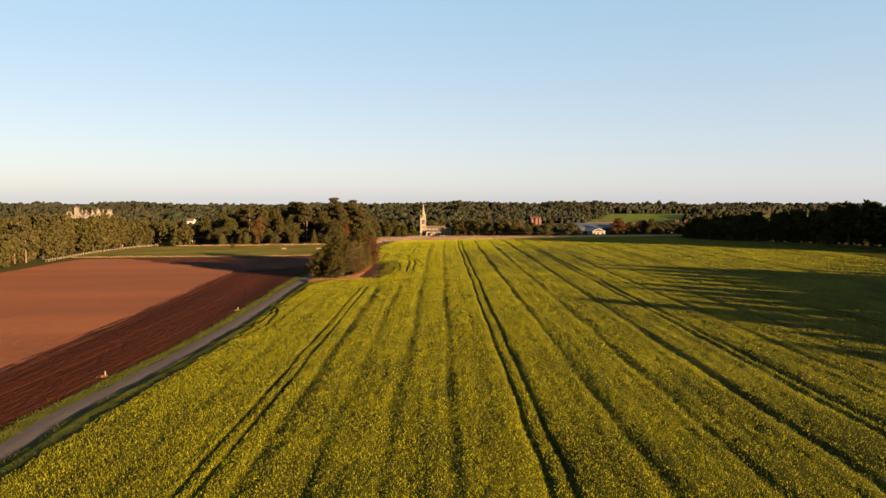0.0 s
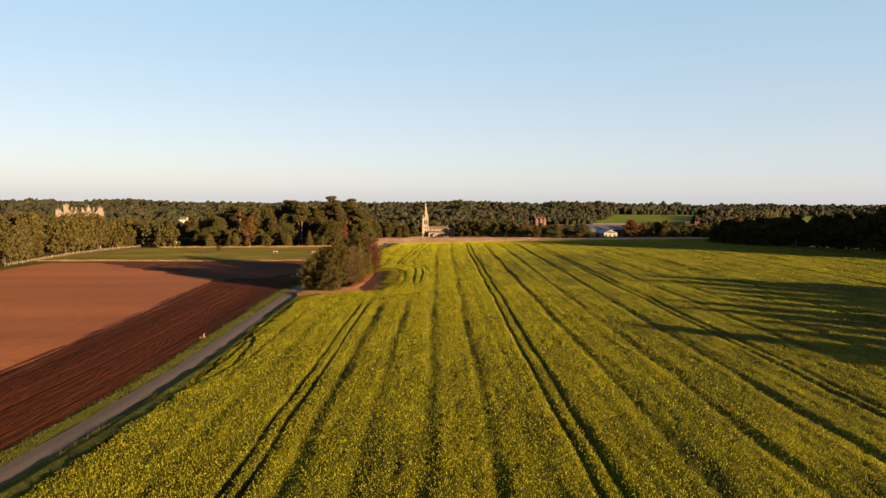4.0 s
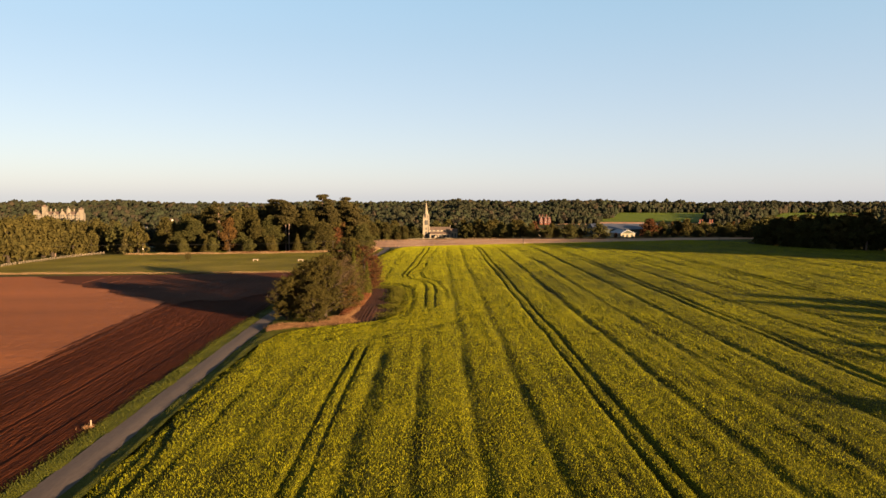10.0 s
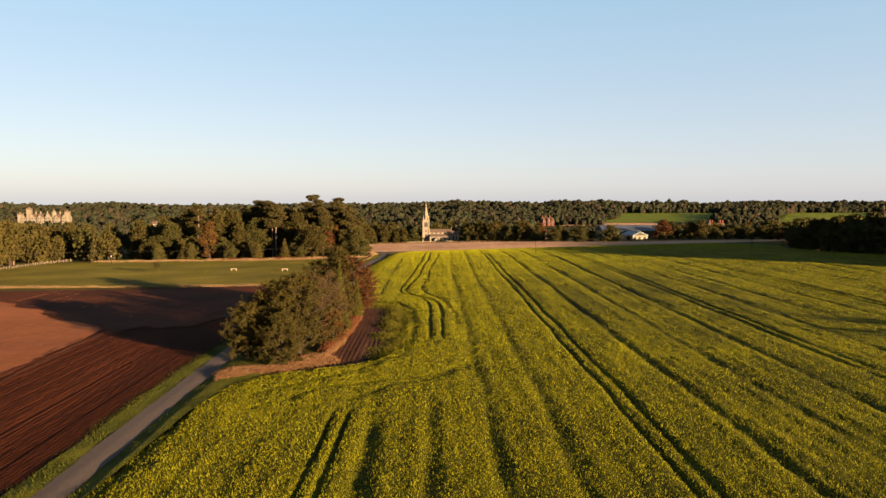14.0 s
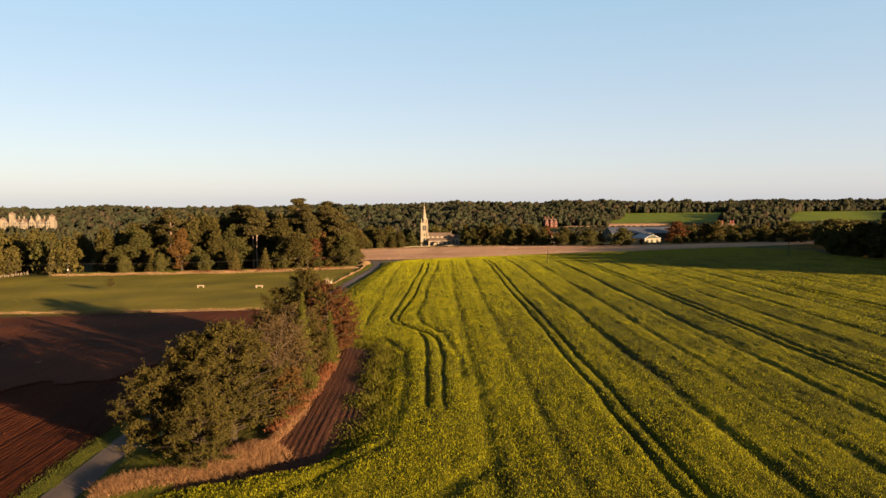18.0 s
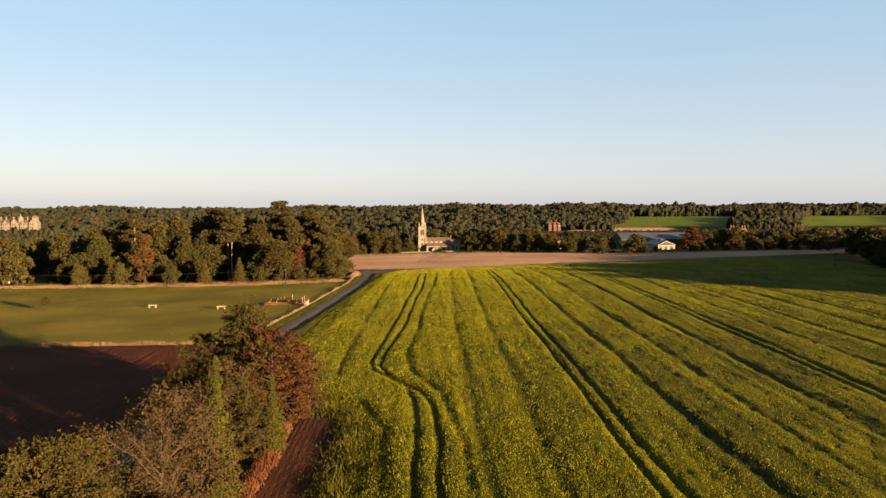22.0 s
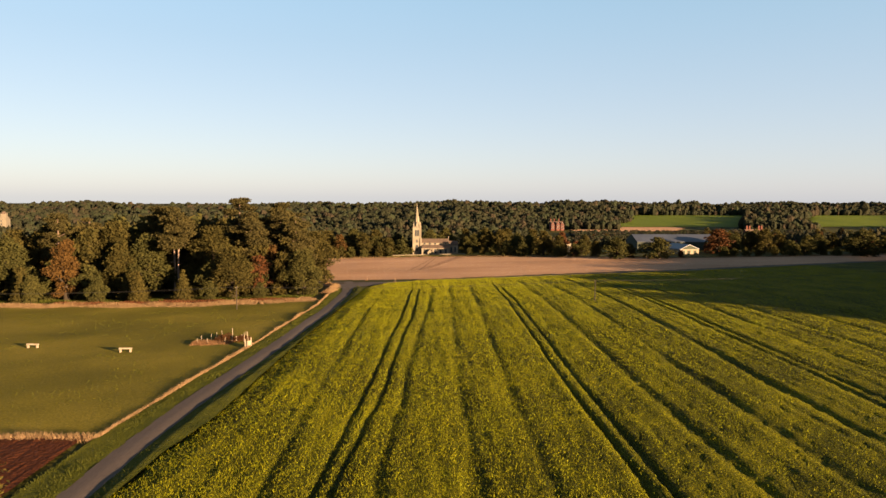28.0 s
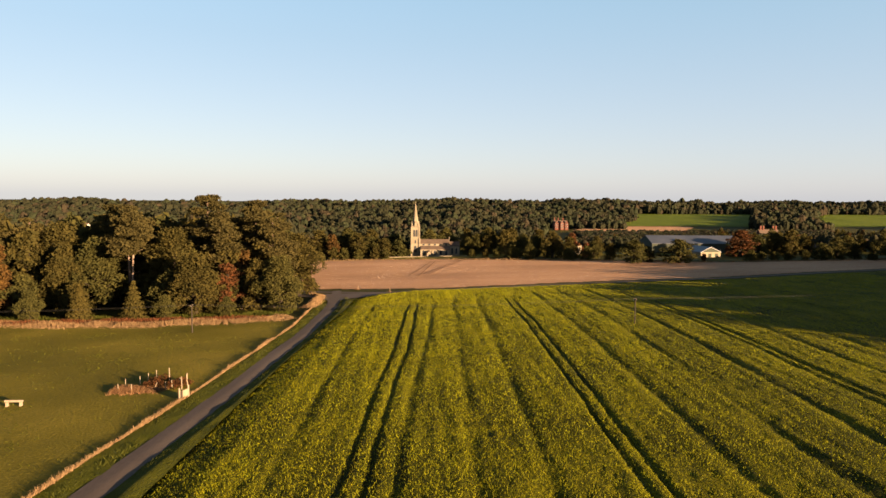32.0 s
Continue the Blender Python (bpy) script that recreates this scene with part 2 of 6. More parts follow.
M = {
    "earth": material("rough grass and earth", (0.024, 0.027, 0.005), (0.065, 0.055, 0.012), 0.05, bump=0.3, fine=1.5, spec=0.05),
    "pasture": material("short grazed pasture grass", (0.048, 0.044, 0.0075), (0.190, 0.145, 0.024), 0.05, bump=0.14, fine=4.0, third=(0.108, 0.090, 0.0120), spec=0.05, stretch=(0.8, 1, 1)),
    "verge": material("mown verge grass", (0.024, 0.033, 0.003), (0.094, 0.092, 0.010), 0.3, bump=0.4, fine=5, spec=0.05),
    "plough": material("freshly ploughed red soil", (0.0175, 0.0050, 0.0022), (0.060, 0.0175, 0.0074), 0.1, bump=0.3, fine=5, stretch=(1, 0.08, 1), spec=0.02),
    "headland": material("trodden red headland soil", (0.026, 0.0076, 0.0031), (0.080, 0.0245, 0.0094), 0.12, bump=0.25, fine=4, stretch=(0.5, 0.5, 1), spec=0.05),
    "harrow": material("harrowed dry red soil", (0.128, 0.042, 0.0145), (0.245, 0.082, 0.0285), 0.05, bump=0.22, fine=3.5, stretch=(0.15, 1, 1), spec=0.1),
    "track": material("wheel worn bare soil", (0.022, 0.0078, 0.0040), (0.078, 0.029, 0.0140), 0.5, bump=0.12, fine=5, stretch=(1, 0.3, 1), spec=0.1),
    "asphalt": material("worn grey asphalt lane", (0.060, 0.045, 0.038), (0.108, 0.082, 0.067), 0.15, rough=0.9, bump=0.01, fine=6, stretch=(1, 0.2, 1), spec=0.15),
    "stubble": material("pale cereal stubble", (0.22, 0.115, 0.060), (0.46, 0.265, 0.150), 0.03, bump=0.7, fine=1.2, stretch=(0.4, 1, 1), spec=0.1),
    # crop: dark tones put the shade between the plants into the canopy colour
    "crop": material("flowering mustard canopy with shaded gaps", (0.0112, 0.0138, 0.0013), (0.146, 0.135, 0.0054), 0.12, grain=1.8, bump=0.40, fine=9, detail=8.0, third=(0.050, 0.052, 0.0026), spec=0.05, stretch=(1, 0.5, 1)),
    "crop_leaf": material("mustard stalks and leaves", (0.092, 0.105, 0.0052), (0.250, 0.252, 0.0110), 0.15, island=0.4, through_light=0.3, spec=0.1),
    "flower": material("yellow mustard flowers", (0.126, 0.119, 0.0050), (0.212, 0.193, 0.0075), 0.15, island=0.4, through_light=0.3, spec=0.1),
    "dry": material("dry straw coloured grass", (0.11, 0.066, 0.032), (0.25, 0.163, 0.088), 0.3, island=0.9, through_light=0.25, spec=0.1),
    "dry_warm": material("sunburnt bank grass and bracken", (0.080, 0.038, 0.017), (0.240, 0.135, 0.068), 0.5, island=0.9, through_light=0.25, spec=0.1),
    "rust": material("rusty bracken and dock", (0.050, 0.018, 0.0085), (0.135, 0.050, 0.0210), 0.3, island=0.9, through_light=0.25, spec=0.1),
    "blade": material("green grass blades", (0.022, 0.030, 0.004), (0.06, 0.06, 0.010), 0.3, island=0.8, through_light=0.25, spec=0.1),
    "oak": material("oak leaves", (0.010, 0.0120, 0.0026), (0.060, 0.045, 0.0085), 0.3, island=0.9, through_light=0.25, spec=0.12),
    "olive": material("olive green leaves", (0.022, 0.0215, 0.0060), (0.060, 0.046, 0.0115), 0.08, island=0.8, objects=0.5, through_light=0.3, spec=0.1),
    "deep": material("dark green leaves", (0.020, 0.0225, 0.0068), (0.055, 0.048, 0.0125), 0.1, island=0.8, objects=0.4, through_light=0.25, spec=0.1),
    "pine": material("pine needles", (0.022, 0.0215, 0.0080), (0.060, 0.047, 0.0150), 0.1, island=0.8, objects=0.4, through_light=0.3, spec=0.1),
    "amber": material("turning amber leaves", (0.030, 0.016, 0.005), (0.088, 0.046, 0.011), 0.15, island=0.9, through_light=0.3, spec=0.15),
    "russet": material("russet leaves", (0.022, 0.011, 0.004), (0.108, 0.036, 0.013), 0.5, island=0.9, through_light=0.3, spec=0.15, third=(0.052, 0.022, 0.007)),
    "umber": material("thin brown leaves", (0.027, 0.018, 0.006), (0.074, 0.048, 0.0165), 0.15, island=0.9, through_light=0.3, spec=0.15),
    "lime": material("bright green leaves", (0.022, 0.026, 0.003), (0.068, 0.062, 0.008), 0.15, island=0.9, through_light=0.3, spec=0.15),
    "twig": material("bare grey brown twigs", (0.028, 0.018, 0.010), (0.068, 0.044, 0.025), 1.0, island=0.6),
    "far": material("distant woodland leaves", (0.0080, 0.0102, 0.0062), (0.028, 0.0235, 0.0125), 0.03, island=0.25, fine=0.4, detail=4.0, bump=2.2, spec=0.05, third=(0.0145, 0.0155, 0.0082)),
    "far_green": material("distant green leaves", (0.0090, 0.0128, 0.0070), (0.024, 0.0265, 0.0125), 0.03, island=0.25, fine=0.4, detail=4.0, bump=2.2, spec=0.05),
    "far_rust": material("distant turning leaves", (0.0130, 0.0112, 0.0075), (0.031, 0.0235, 0.0140), 0.03, island=0.25, fine=0.4, detail=4.0, bump=2.2, spec=0.05),
    "fir": material("distant conifer needles", (0.008, 0.0105, 0.006), (0.02, 0.02, 0.011), 0.02, island=0.8, fine=0.25, spec=0.1),
    "bark": material("grey brown bark", (0.012, 0.009, 0.006), (0.036, 0.027, 0.019), 1.5, bump=0.03, fine=8, stretch=(1, 1, 0.2), spec=0.1),
    "pinebark": material("orange pine bark", (0.045, 0.028, 0.019), (0.11, 0.072, 0.05), 1.0, bump=0.03, fine=6, stretch=(1, 1, 0.3)),
    "spring": material("yellow green sapling leaves", (0.03, 0.034, 0.004), (0.10, 0.09, 0.012), 0.3, island=0.8, through_light=0.3, spec=0.1),
    "palebark": material("pale pine bark", (0.08, 0.056, 0.042), (0.19, 0.135, 0.104), 1.0, bump=0.03, fine=6, stretch=(1, 1, 0.3)),
    "wood": material("weathered pale timber", (0.13, 0.10, 0.068), (0.23, 0.185, 0.135), 1.5, bump=0.01, fine=12, stretch=(1, 1, 0.2)),
    "pole": material("tarred timber pole", (0.012, 0.009, 0.006), (0.03, 0.022, 0.017), 1.0, bump=0.01, fine=10),
    "wire": material("dark cable", (0.012, 0.011, 0.01), (0.03, 0.028, 0.026), 1.0, rough=0.7),
    "stone": material("pale limestone", (0.105, 0.086, 0.060), (0.175, 0.146, 0.107), 0.25, bump=0.02, fine=2.5),
    "ashlar": material("weathered mansion stone", (0.074, 0.061, 0.044), (0.122, 0.103, 0.077), 0.25, bump=0.02, fine=2.5),
    "slate": material("brown roof tiles", (0.045, 0.03, 0.022), (0.09, 0.06, 0.044), 0.3, bump=0.03, fine=3),
    "tile": material("red clay roof tiles", (0.09, 0.024, 0.014), (0.16, 0.045, 0.026), 0.4, bump=0.03, fine=3),
    "glass": material("dark leaded glass", (0.015, 0.017, 0.02), (0.04, 0.045, 0.05), 1.0, rough=0.15, spec=0.5),
    "brick": material("red brick", (0.055, 0.0165, 0.011), (0.105, 0.034, 0.021), 0.4, bump=0.02, fine=4),
    "white": material("white painted wall", (0.24, 0.22, 0.19), (0.34, 0.32, 0.285), 0.3, fine=3),
    "sheet": material("grey corrugated roof sheet", (0.036, 0.042, 0.056), (0.068, 0.074, 0.094), 0.12, rough=0.4, fine=1.0, metal=0.3),
    "door": material("dark green boarding", (0.0159, 0.0212, 0.0159), (0.0318, 0.0371, 0.0265), 0.5),
    "meadow": material("bright far meadow", (0.050, 0.076, 0.006), (0.105, 0.132, 0.012), 0.03, bump=0.8, fine=0.6, spec=0.05, stretch=(1, 0.2, 1)),
}

# ---- large structure: ground and fields ----
xs = np.unique(np.concatenate([np.arange(-4800, -600, 150), np.arange(-600, -160, 25), np.arange(-160, 160, 4), np.arange(160, 600, 25), np.arange(600, 4801, 150)]))
ys = np.unique(np.concatenate([np.arange(-900, -80, 60), np.arange(-80, 800, 4), np.arange(800, 2600, 25), np.arange(2600, 4901, 150)]))
tagged(put("ground", mesh("ground", *grid(xs, ys, lambda x, y: ground_z(x, y) + 0.0, None), True), M["earth"]), "rough grass and earth reaching to the horizon", "ground", kind="structure")

ROAD_MID = line([(-90, -37), (40, -37.2), (66, -37.2), (77, -37.6), (88, -36.4), (105, -35.0), (133, -33.7), (160, -33.7), (190, -34.0), (221, -33.9), (245, -33.0), (268, -31.6), (290, -30.3), (302, -30.1), (316, -29.2), (334, -27.3), (348, -25.8), (361, -24.6), (378, -23.4), (396, -21.9), (423, -21.5), (440, -21.7), (456, -22.7), (470, -23.6), (489, -26)])
CROP_LEFT = line([(-120, -33.5), (40, -33.2), (59, -33), (78, -32), (94, -31.2), (115, -29.8), (133, -30.2), (168, -30.8), (190, -30), (200, -28.6), (205, -25), (208, -17), (211, -12.5), (220, -9.3), (247, -8.9), (258, -10), (265, -12.7), (270, -17.4), (275, -24), (290, -27), (300, -26.4), (311, -24.4), (339, -22.8), (390, -19.8), (430, -17.6), (455, -17.5), (464, -15), (478, 0), (488, 55), (500, 115), (540, 200), (600, 320)])
CROP_RIGHT = line([(-120, 260), (0, 150), (10, 143), (45, 134), (62, 136), (100, 146), (150, 164), (185, 200), (215, 228), (235, 224), (262, 217), (304, 209), (320, 201), (345, 187), (357, 167), (378, 158), (410, 157), (440, 171), (475, 191), (525, 217), (600, 330)])
SOIL_EDGE = line([(-120, -41.2), (73, -41.2), (95, -40.0), (105, -38.9), (120, -37.6), (145, -37.2), (165, -37.8), (209, -37.7), (240, -37.3), (270, -36.6), (306, -35.5)])
HEDGE = line([(280, -35.8), (306, -35.4), (332, -32.5), (353, -30.0), (380, -27.8), (406, -25.8), (440, -26.5), (455, -27.5)])
HARROW = line([(-120, -57), (100, -58.5), (125, -59.3), (172, -60.5), (240, -64), (310, -67)])

# crop canopy: drill lines and wheel ruts are hollows in it
RUTS = [(-15.6, 0.42, 0.75, -90, 190), (-13.9, 0.42, 0.75, -90, 190), (-10.8, 1.1, 0.54, -90, 186), (-22.0, 1.0, 0.22, -90, 190), (-26.5, 0.5, 0.35, 120, 185),
        (-5.0, 0.9, 0.3, -90, 195), (1.2, 1.0, 0.32, -90, 440), (7.6, 0.9, 0.35, -90, 440), (15.4, 0.5, 0.8, -90, 442), (17.3, 0.5, 0.8, -90, 442), (16.3, 1.5, 0.2, -90, 442),
        (25.0, 0.95, 0.5, -90, 444), (33.4, 0.9, 0.3, -90, 446), (42.0, 0.9, 0.5, -90, 447), (49.8, 0.7, 0.5, -90, 449), (51.6, 0.7, 0.54, -90, 449),
        (59.5, 1.0, 0.4, -90, 452), (68.0, 1.0, 0.45, -90, 455), (76.5, 1.0, 0.4, -90, 458), (84.0, 0.7, 0.7, -90, 460), (86.0, 0.7, 0.7, -90, 460),
        (94.5, 1.1, 0.4, -90, 462), (103, 1.1, 0.45, -90, 464), (111.5, 1.1, 0.4, -90, 466), (119.5, 0.9, 0.7, -90, 468), (129, 1.1, 0.4, 100, 470), (138, 1.1, 0.4, 130, 470), (147, 1.1, 0.5, 140, 470), (156, 1.1, 0.6, 150, 400), (170, 1.2, 0.4, 150, 380), (185, 1.2, 0.5, 150, 370)]
BENDS = [(line([(215, -2.2), (228, -2.1), (255, -1.7), (264, -2.0), (271, -3.2), (276, -5.5), (281, -8.2), (286, -9.0), (291, -8.7), (324, -6.3), (346, -5.4), (379, -3.4), (433, -1.6), (446, -1.2)]), 0.42, 0.75, 222, 440),
         (line([(215, 0.2), (228, -0.1), (251, 0.7), (262, 0.3), (268, -1.0), (273, -3.5), (278, -6.0), (284, -7.4), (290, -7.2), (320, -4.2), (346, -3.3), (379, -1.0), (433, 0.6), (446, 1.0)]), 0.42, 0.75, 222, 440),
         (line([(215, 3.0), (250, 3.2), (268, 1.4), (280, -2.6), (290, -3.4), (315, -1.8), (350, -0.2), (388, 2.6), (440, 5.0)]), 0.7, 0.45, 235, 440),
         (line([(262, -12), (285, -13.6), (326, -13.0), (390, -11.5), (440, -10.0)]), 0.7, 0.3, 275, 440),
         (line([(118, -29.0), (120.7, -28.6), (125, -27.2), (130, -26.3), (143, -27.2), (151, -28.4), (154, -30.1)]), 0.45, 0.7, 116, 158),
         (line([(118, -29.5), (125, -28.9), (135, -28.4), (143, -28.5), (152.5, -30)]), 0.4, 0.6, 118, 156),
         (line([(154, -29.2), (157, -29.2), (172, -29.5), (183, -29.0), (188, -29.9)]), 0.45, 0.6, 154, 190),
         (line([(205, 4.4), (240, 4.6), (262, 4.2), (285, 4.6), (300, 6.0)]), 0.8, 0.3, 208, 300)]
SWEEPS = [((-19.2, 192), (-16.3, 197), (-8, 199.5), (-2, 201), (2.5, 207)), ((-12, 191.5), (-7.3, 197), (-2, 200), (3, 206)), ((-24, 195), (-14, 203.5), (-6, 214), (-4.6, 235), (-5.4, 255), (-9, 266))]


def drift(y):
    return 0.018 * (y - 50) + 0.018 * np.maximum(y - 330, 0)


def gate(y, a, b, soft=5.0):
    return np.clip((y - a) / soft, 0, 1) * np.clip((b - y) / soft, 0, 1)


def crop_depth(x, y):
    """How deep the ruts lie under the canopy."""
    d = np.zeros_like(x)
    wob = 0.35 * (noise2(0 * x, y, 14, 4) - 0.5)
    for x0, w, deep, a, b in RUTS:
        w, deep = (0.62 * w, 0.62 * deep) if deep > 0.55 else (0.8 * w, 0.5 * deep)
        b += 0 if b < 400 else 10 if x0 < 20 else 24
        off = (x - x0 - drift(y) - wob - 0.3 * (noise2(x0 + 0 * x, y, 9, 5) - 0.5)) / w
        d = np.maximum(d, deep * np.exp(-off * off) * gate(y, a, b) * (0.55 + 0.6 * noise2(x0 + 0 * x, y, 12, 6)))
    for mid, w, deep, a, b in BENDS:
        deep, off = 0.42 * deep, (x - mid(y) - 0.4 * (noise2(0 * x, y, 6, 9) - 0.5)) / (0.85 * w)
        d = np.maximum(d, deep * np.exp(-off * off) * gate(y, a, b))
    for sweep in SWEEPS:
        p = np.array(sweep, float)
        best = np.full_like(x, 99.0)
        for a, b in zip(p[:-1], p[1:]):
            way = b - a
            s = np.clip(((x - a[0]) * way[0] + (y - a[1]) * way[1]) / (way @ way), 0, 1)
            best = np.minimum(best, np.hypot(x - a[0] - s * way[0], y - a[1] - s * way[1]))
        d = np.maximum(d, 0.2 * np.exp(-(best / 0.6) ** 2))
    return d


def crop_left(y):
    return CROP_LEFT(np.minimum(y, 462)) + 0.8 * (noise2(0 * y, y, 2.4, 3) - 0.5) + 0.5 * (noise2(0 * y, y, 0.8, 5) - 0.5)


def crop_inside(x, y):
    far = np.interp(x, [-20, -15, 0, 55, 115, 200, 330], [462, 465, 478, 488, 500, 535, 600])
    return (x > crop_left(y)) & (x < CROP_RIGHT(y)) & (y < far)


def crop_z(x, y):
    far = np.interp(x, [-20, -15, 0, 55, 115, 200, 330], [462, 465, 478, 488, 500, 535, 600])
    thin = 0.9 + 3.6 * np.clip((y - 204) / 12, 0, 1) * np.clip((276 - y) / 10, 0, 1)
    rim = x - crop_left(y)
    edge = np.clip(np.minimum(rim / thin, (far - y) / 0.9), 0, 1) * (1 - (0.5 * np.clip((y - 105) / 30, 0, 1) + 0.35 * np.clip((y - 285) / 20, 0, 1)) * (1 - np.clip(rim / (3.2 + 1.6 * np.clip((y - 285) / 20, 0, 1)), 0, 1)))
    r = np.random.default_rng(11)
    lump = 0.06 * (noise2(x, 0.6 * y, 0.9, 1) - 0.5) + 0.07 * (noise2(x, 0.2 * y, 2.6, 2) - 0.5) + 0.11 * (noise2(x, 0.05 * y, 0.8, 7) - 0.5) + r.normal(0, 0.038, np.shape(x))
    return canopy_level(x, y) - 0.3 + edge * (0.62 + lump - 0.95 * crop_depth(x, y))


near = merge([grid(np.arange(-34, 66.01, 0.4), np.arange(38, 482, 1.0), crop_z, crop_inside)])
wide = merge([grid(np.arange(66, 245, 0.65), np.arange(38, 560, 1.8), crop_z, crop_inside), grid(np.arange(-34, 260, 1.5), np.arange(-120, 38.1, 2.0), crop_z, crop_inside)])
crop = tagged(new("mustard_crop"), "yellow-green flowering mustard crop with dark wheel ruts", "crop", kind="stuff")
put("canopy", mesh("canopy", *near, True), M["crop"], crop)
put("canopy", mesh("canopy", *wide, True), M["crop"], crop)


def scatter(n, x0, x1, y0, y1, inside, r, nearer=None):
    p = np.stack([r.uniform(x0, x1, n), r.uniform(y0, y1, n)], 1)
    return p[inside(p[:, 0], p[:, 1])]


def heads(places, heights, widths, r, lean=0.3):
    """Upright three-cornered plant tops, broad above and narrow below."""
    n = len(places)
    a = r.uniform(0, 2 * np.pi, n)
    side = np.stack([np.cos(a), np.sin(a), r.normal(0, 0.35, n)], 1) * widths[:, None]
    top = places + np.stack([r.normal(0, lean, n) * heights, r.normal(0, lean, n) * heights, heights], 1)
    verts = np.stack([places, top + side, top - side], 1)
    return verts.reshape(-1, 3), np.arange(3 * n).reshape(n, 3)


p = np.concatenate([scatter(1000000, -34, 40, 42, 330, crop_inside, rng), scatter(390000, -24, 40, 330, 490, crop_inside, rng), scatter(430000, 40, 70, 42, 490, crop_inside, rng)])
thin = crop_depth(p[:, 0], p[:, 1])
p = p[rng.random(len(p)) > 1.5 * thin + 0.22 * np.clip((p[:, 0] - 8) / 30, 0, 1) + 0.3 * np.clip((p[:, 1] - 205) / 40, 0, 1) * np.clip((p[:, 0] - 6) / 14, 0, 1) * np.clip((335 - p[:, 1]) / 40, 0, 1) + 0.24 * noise2(p[:, 0], 0.35 * p[:, 1], 1.7, 3) + 0.3 * noise2(p[:, 0], 0.04 * p[:, 1], 1.3, 6)]
wide = scatter(420000, 70, 185, 90, 540, lambda x, y: crop_inside(x, y) & (x < 172), rng)
for p, grow in ((p, 1.0), (wide, 1.6)):
    top = crop_z(p[:, 0], p[:, 1])
    far_off = np.interp(p[:, 1], [300, 420], [1, 1.3]) * grow
    pick = rng.random(len(p)) < np.interp(p[:, 1], [120, 300], [0.48, 0.26]) + 0.3 * (noise2(p[:, 0], p[:, 1], 6, 8) - 0.5) - 0.16 * np.clip((p[:, 0] - 10) / 40, 0, 1)
    c = np.column_stack([p, top - 0.06])
    n = int(pick.sum())
    put("flowers", mesh("flowers", *heads(c[pick], rng.uniform(0.15, 0.28, n), far_off[pick] * rng.uniform(0.011, 0.024, n), rng, 0.3)), M["flower"], crop, "yellow flower heads")
    n = int((~pick).sum())
    put("stalks", mesh("stalks", *blades(c[~pick], rng.uniform(0.14, 0.28, n), far_off[~pick] * rng.uniform(0.014, 0.032, n), rng, 0.3)), M["crop_leaf"], crop, "leafy flowering mustard stalks")

# ploughed and harrowed land, pasture, stubble
ys = np.arange(-110, 308, 1.6)


TURNS = [(-45.5, 147, 5.2), (-49.5, 211, 5.0), (-44.5, 176, 2.6)]


def plough_z(x, y):
    r = np.random.default_rng(5)
    across = x - ROAD_MID(y) + 0.25 * noise2(x, 0.05 * y, 6, 2)
    z = 0.016 * noise2(0.5 * x, 0.03 * y, 1.5, 8) * np.sin(2 * np.pi * across / 1.55) + 0.012 * np.sin(2 * np.pi * across / 0.62) * noise2(x, 0.02 * y, 2, 3)
    z = z + 0.05 * (noise2(x, 0.006 * y, 0.7, 5) - 0.5) + 0.03 * (noise2(x, 0.02 * y, 2.3, 9) - 0.5)
    for gap, phase, deep in ((2.9, 0.4, 0.075), (4.7, 1.9, 0.05), (1.45, 0.2, 0.035)):
        off = (np.mod(across + phase, gap) - 0.5 * gap) / 0.2
        z = z - deep * np.exp(-off * off) * (0.3 + noise2(across, 0.01 * y, 3, 12))
    for tx, ty, rad in TURNS:
        ring = np.hypot(x - tx, (y - ty) / 2.2)
        z = z + 0.034 * np.sin(2 * np.pi * ring / 0.85) * np.clip((rad - ring) / 1.2, 0, 1) * np.clip(ring / 1.5, 0, 1) * np.clip((y - ty + 3) / 4, 0, 1)
    return ground_z(x, y) + 0.12 + z + r.normal(0, 0.005, np.shape(x))


def harrow_z(x, y):
    r = np.random.default_rng(6)
    z = 0.05 * (noise2(x, y, 4, 2) - 0.5) + 0.04 * (noise2(0.12 * x, y, 1.2, 4) - 0.5) + 0.05 * (noise2(0.05 * x, y, 2.6, 7) - 0.5) + r.normal(0, 0.010, np.shape(x))
    return ground_z(x, y) + 0.16 + z


# darker headland soil; its west edge follows the clump's shadow and deepens it
HEADLAND_SHADOW_EDGE = line([(239, -62), (252, -72), (268, -88), (285, -108), (308, -128)])
tagged(put("headland", mesh("headland", *grid(np.arange(-138, -36.5, 0.4), np.arange(228, 308, 1.0), lambda x, y: plough_z(x, y) + 0.13, lambda x, y: (x > HEADLAND_SHADOW_EDGE(y) + 5 * (noise2(0 * x, y, 6, 3) - 0.5)) & (x < SOIL_EDGE(y)) & (y > 236 + 0.9 * (x + 64) + 14 * (noise2(x, 0.3 * y, 3, 7) - 0.5)))), M["headland"]), "smooth red-brown headland soil, also darkening the clump's shadow", "field", kind="structure")
tagged(put("ploughed_field", mesh("ploughed_field", *between(lambda y: HARROW(y) - 0.8, SOIL_EDGE, np.arange(-110, 275, 1.1), 0.18, plough_z)), M["plough"]), "dark red-brown ploughed soil in straight furrows", "field", kind="structure")
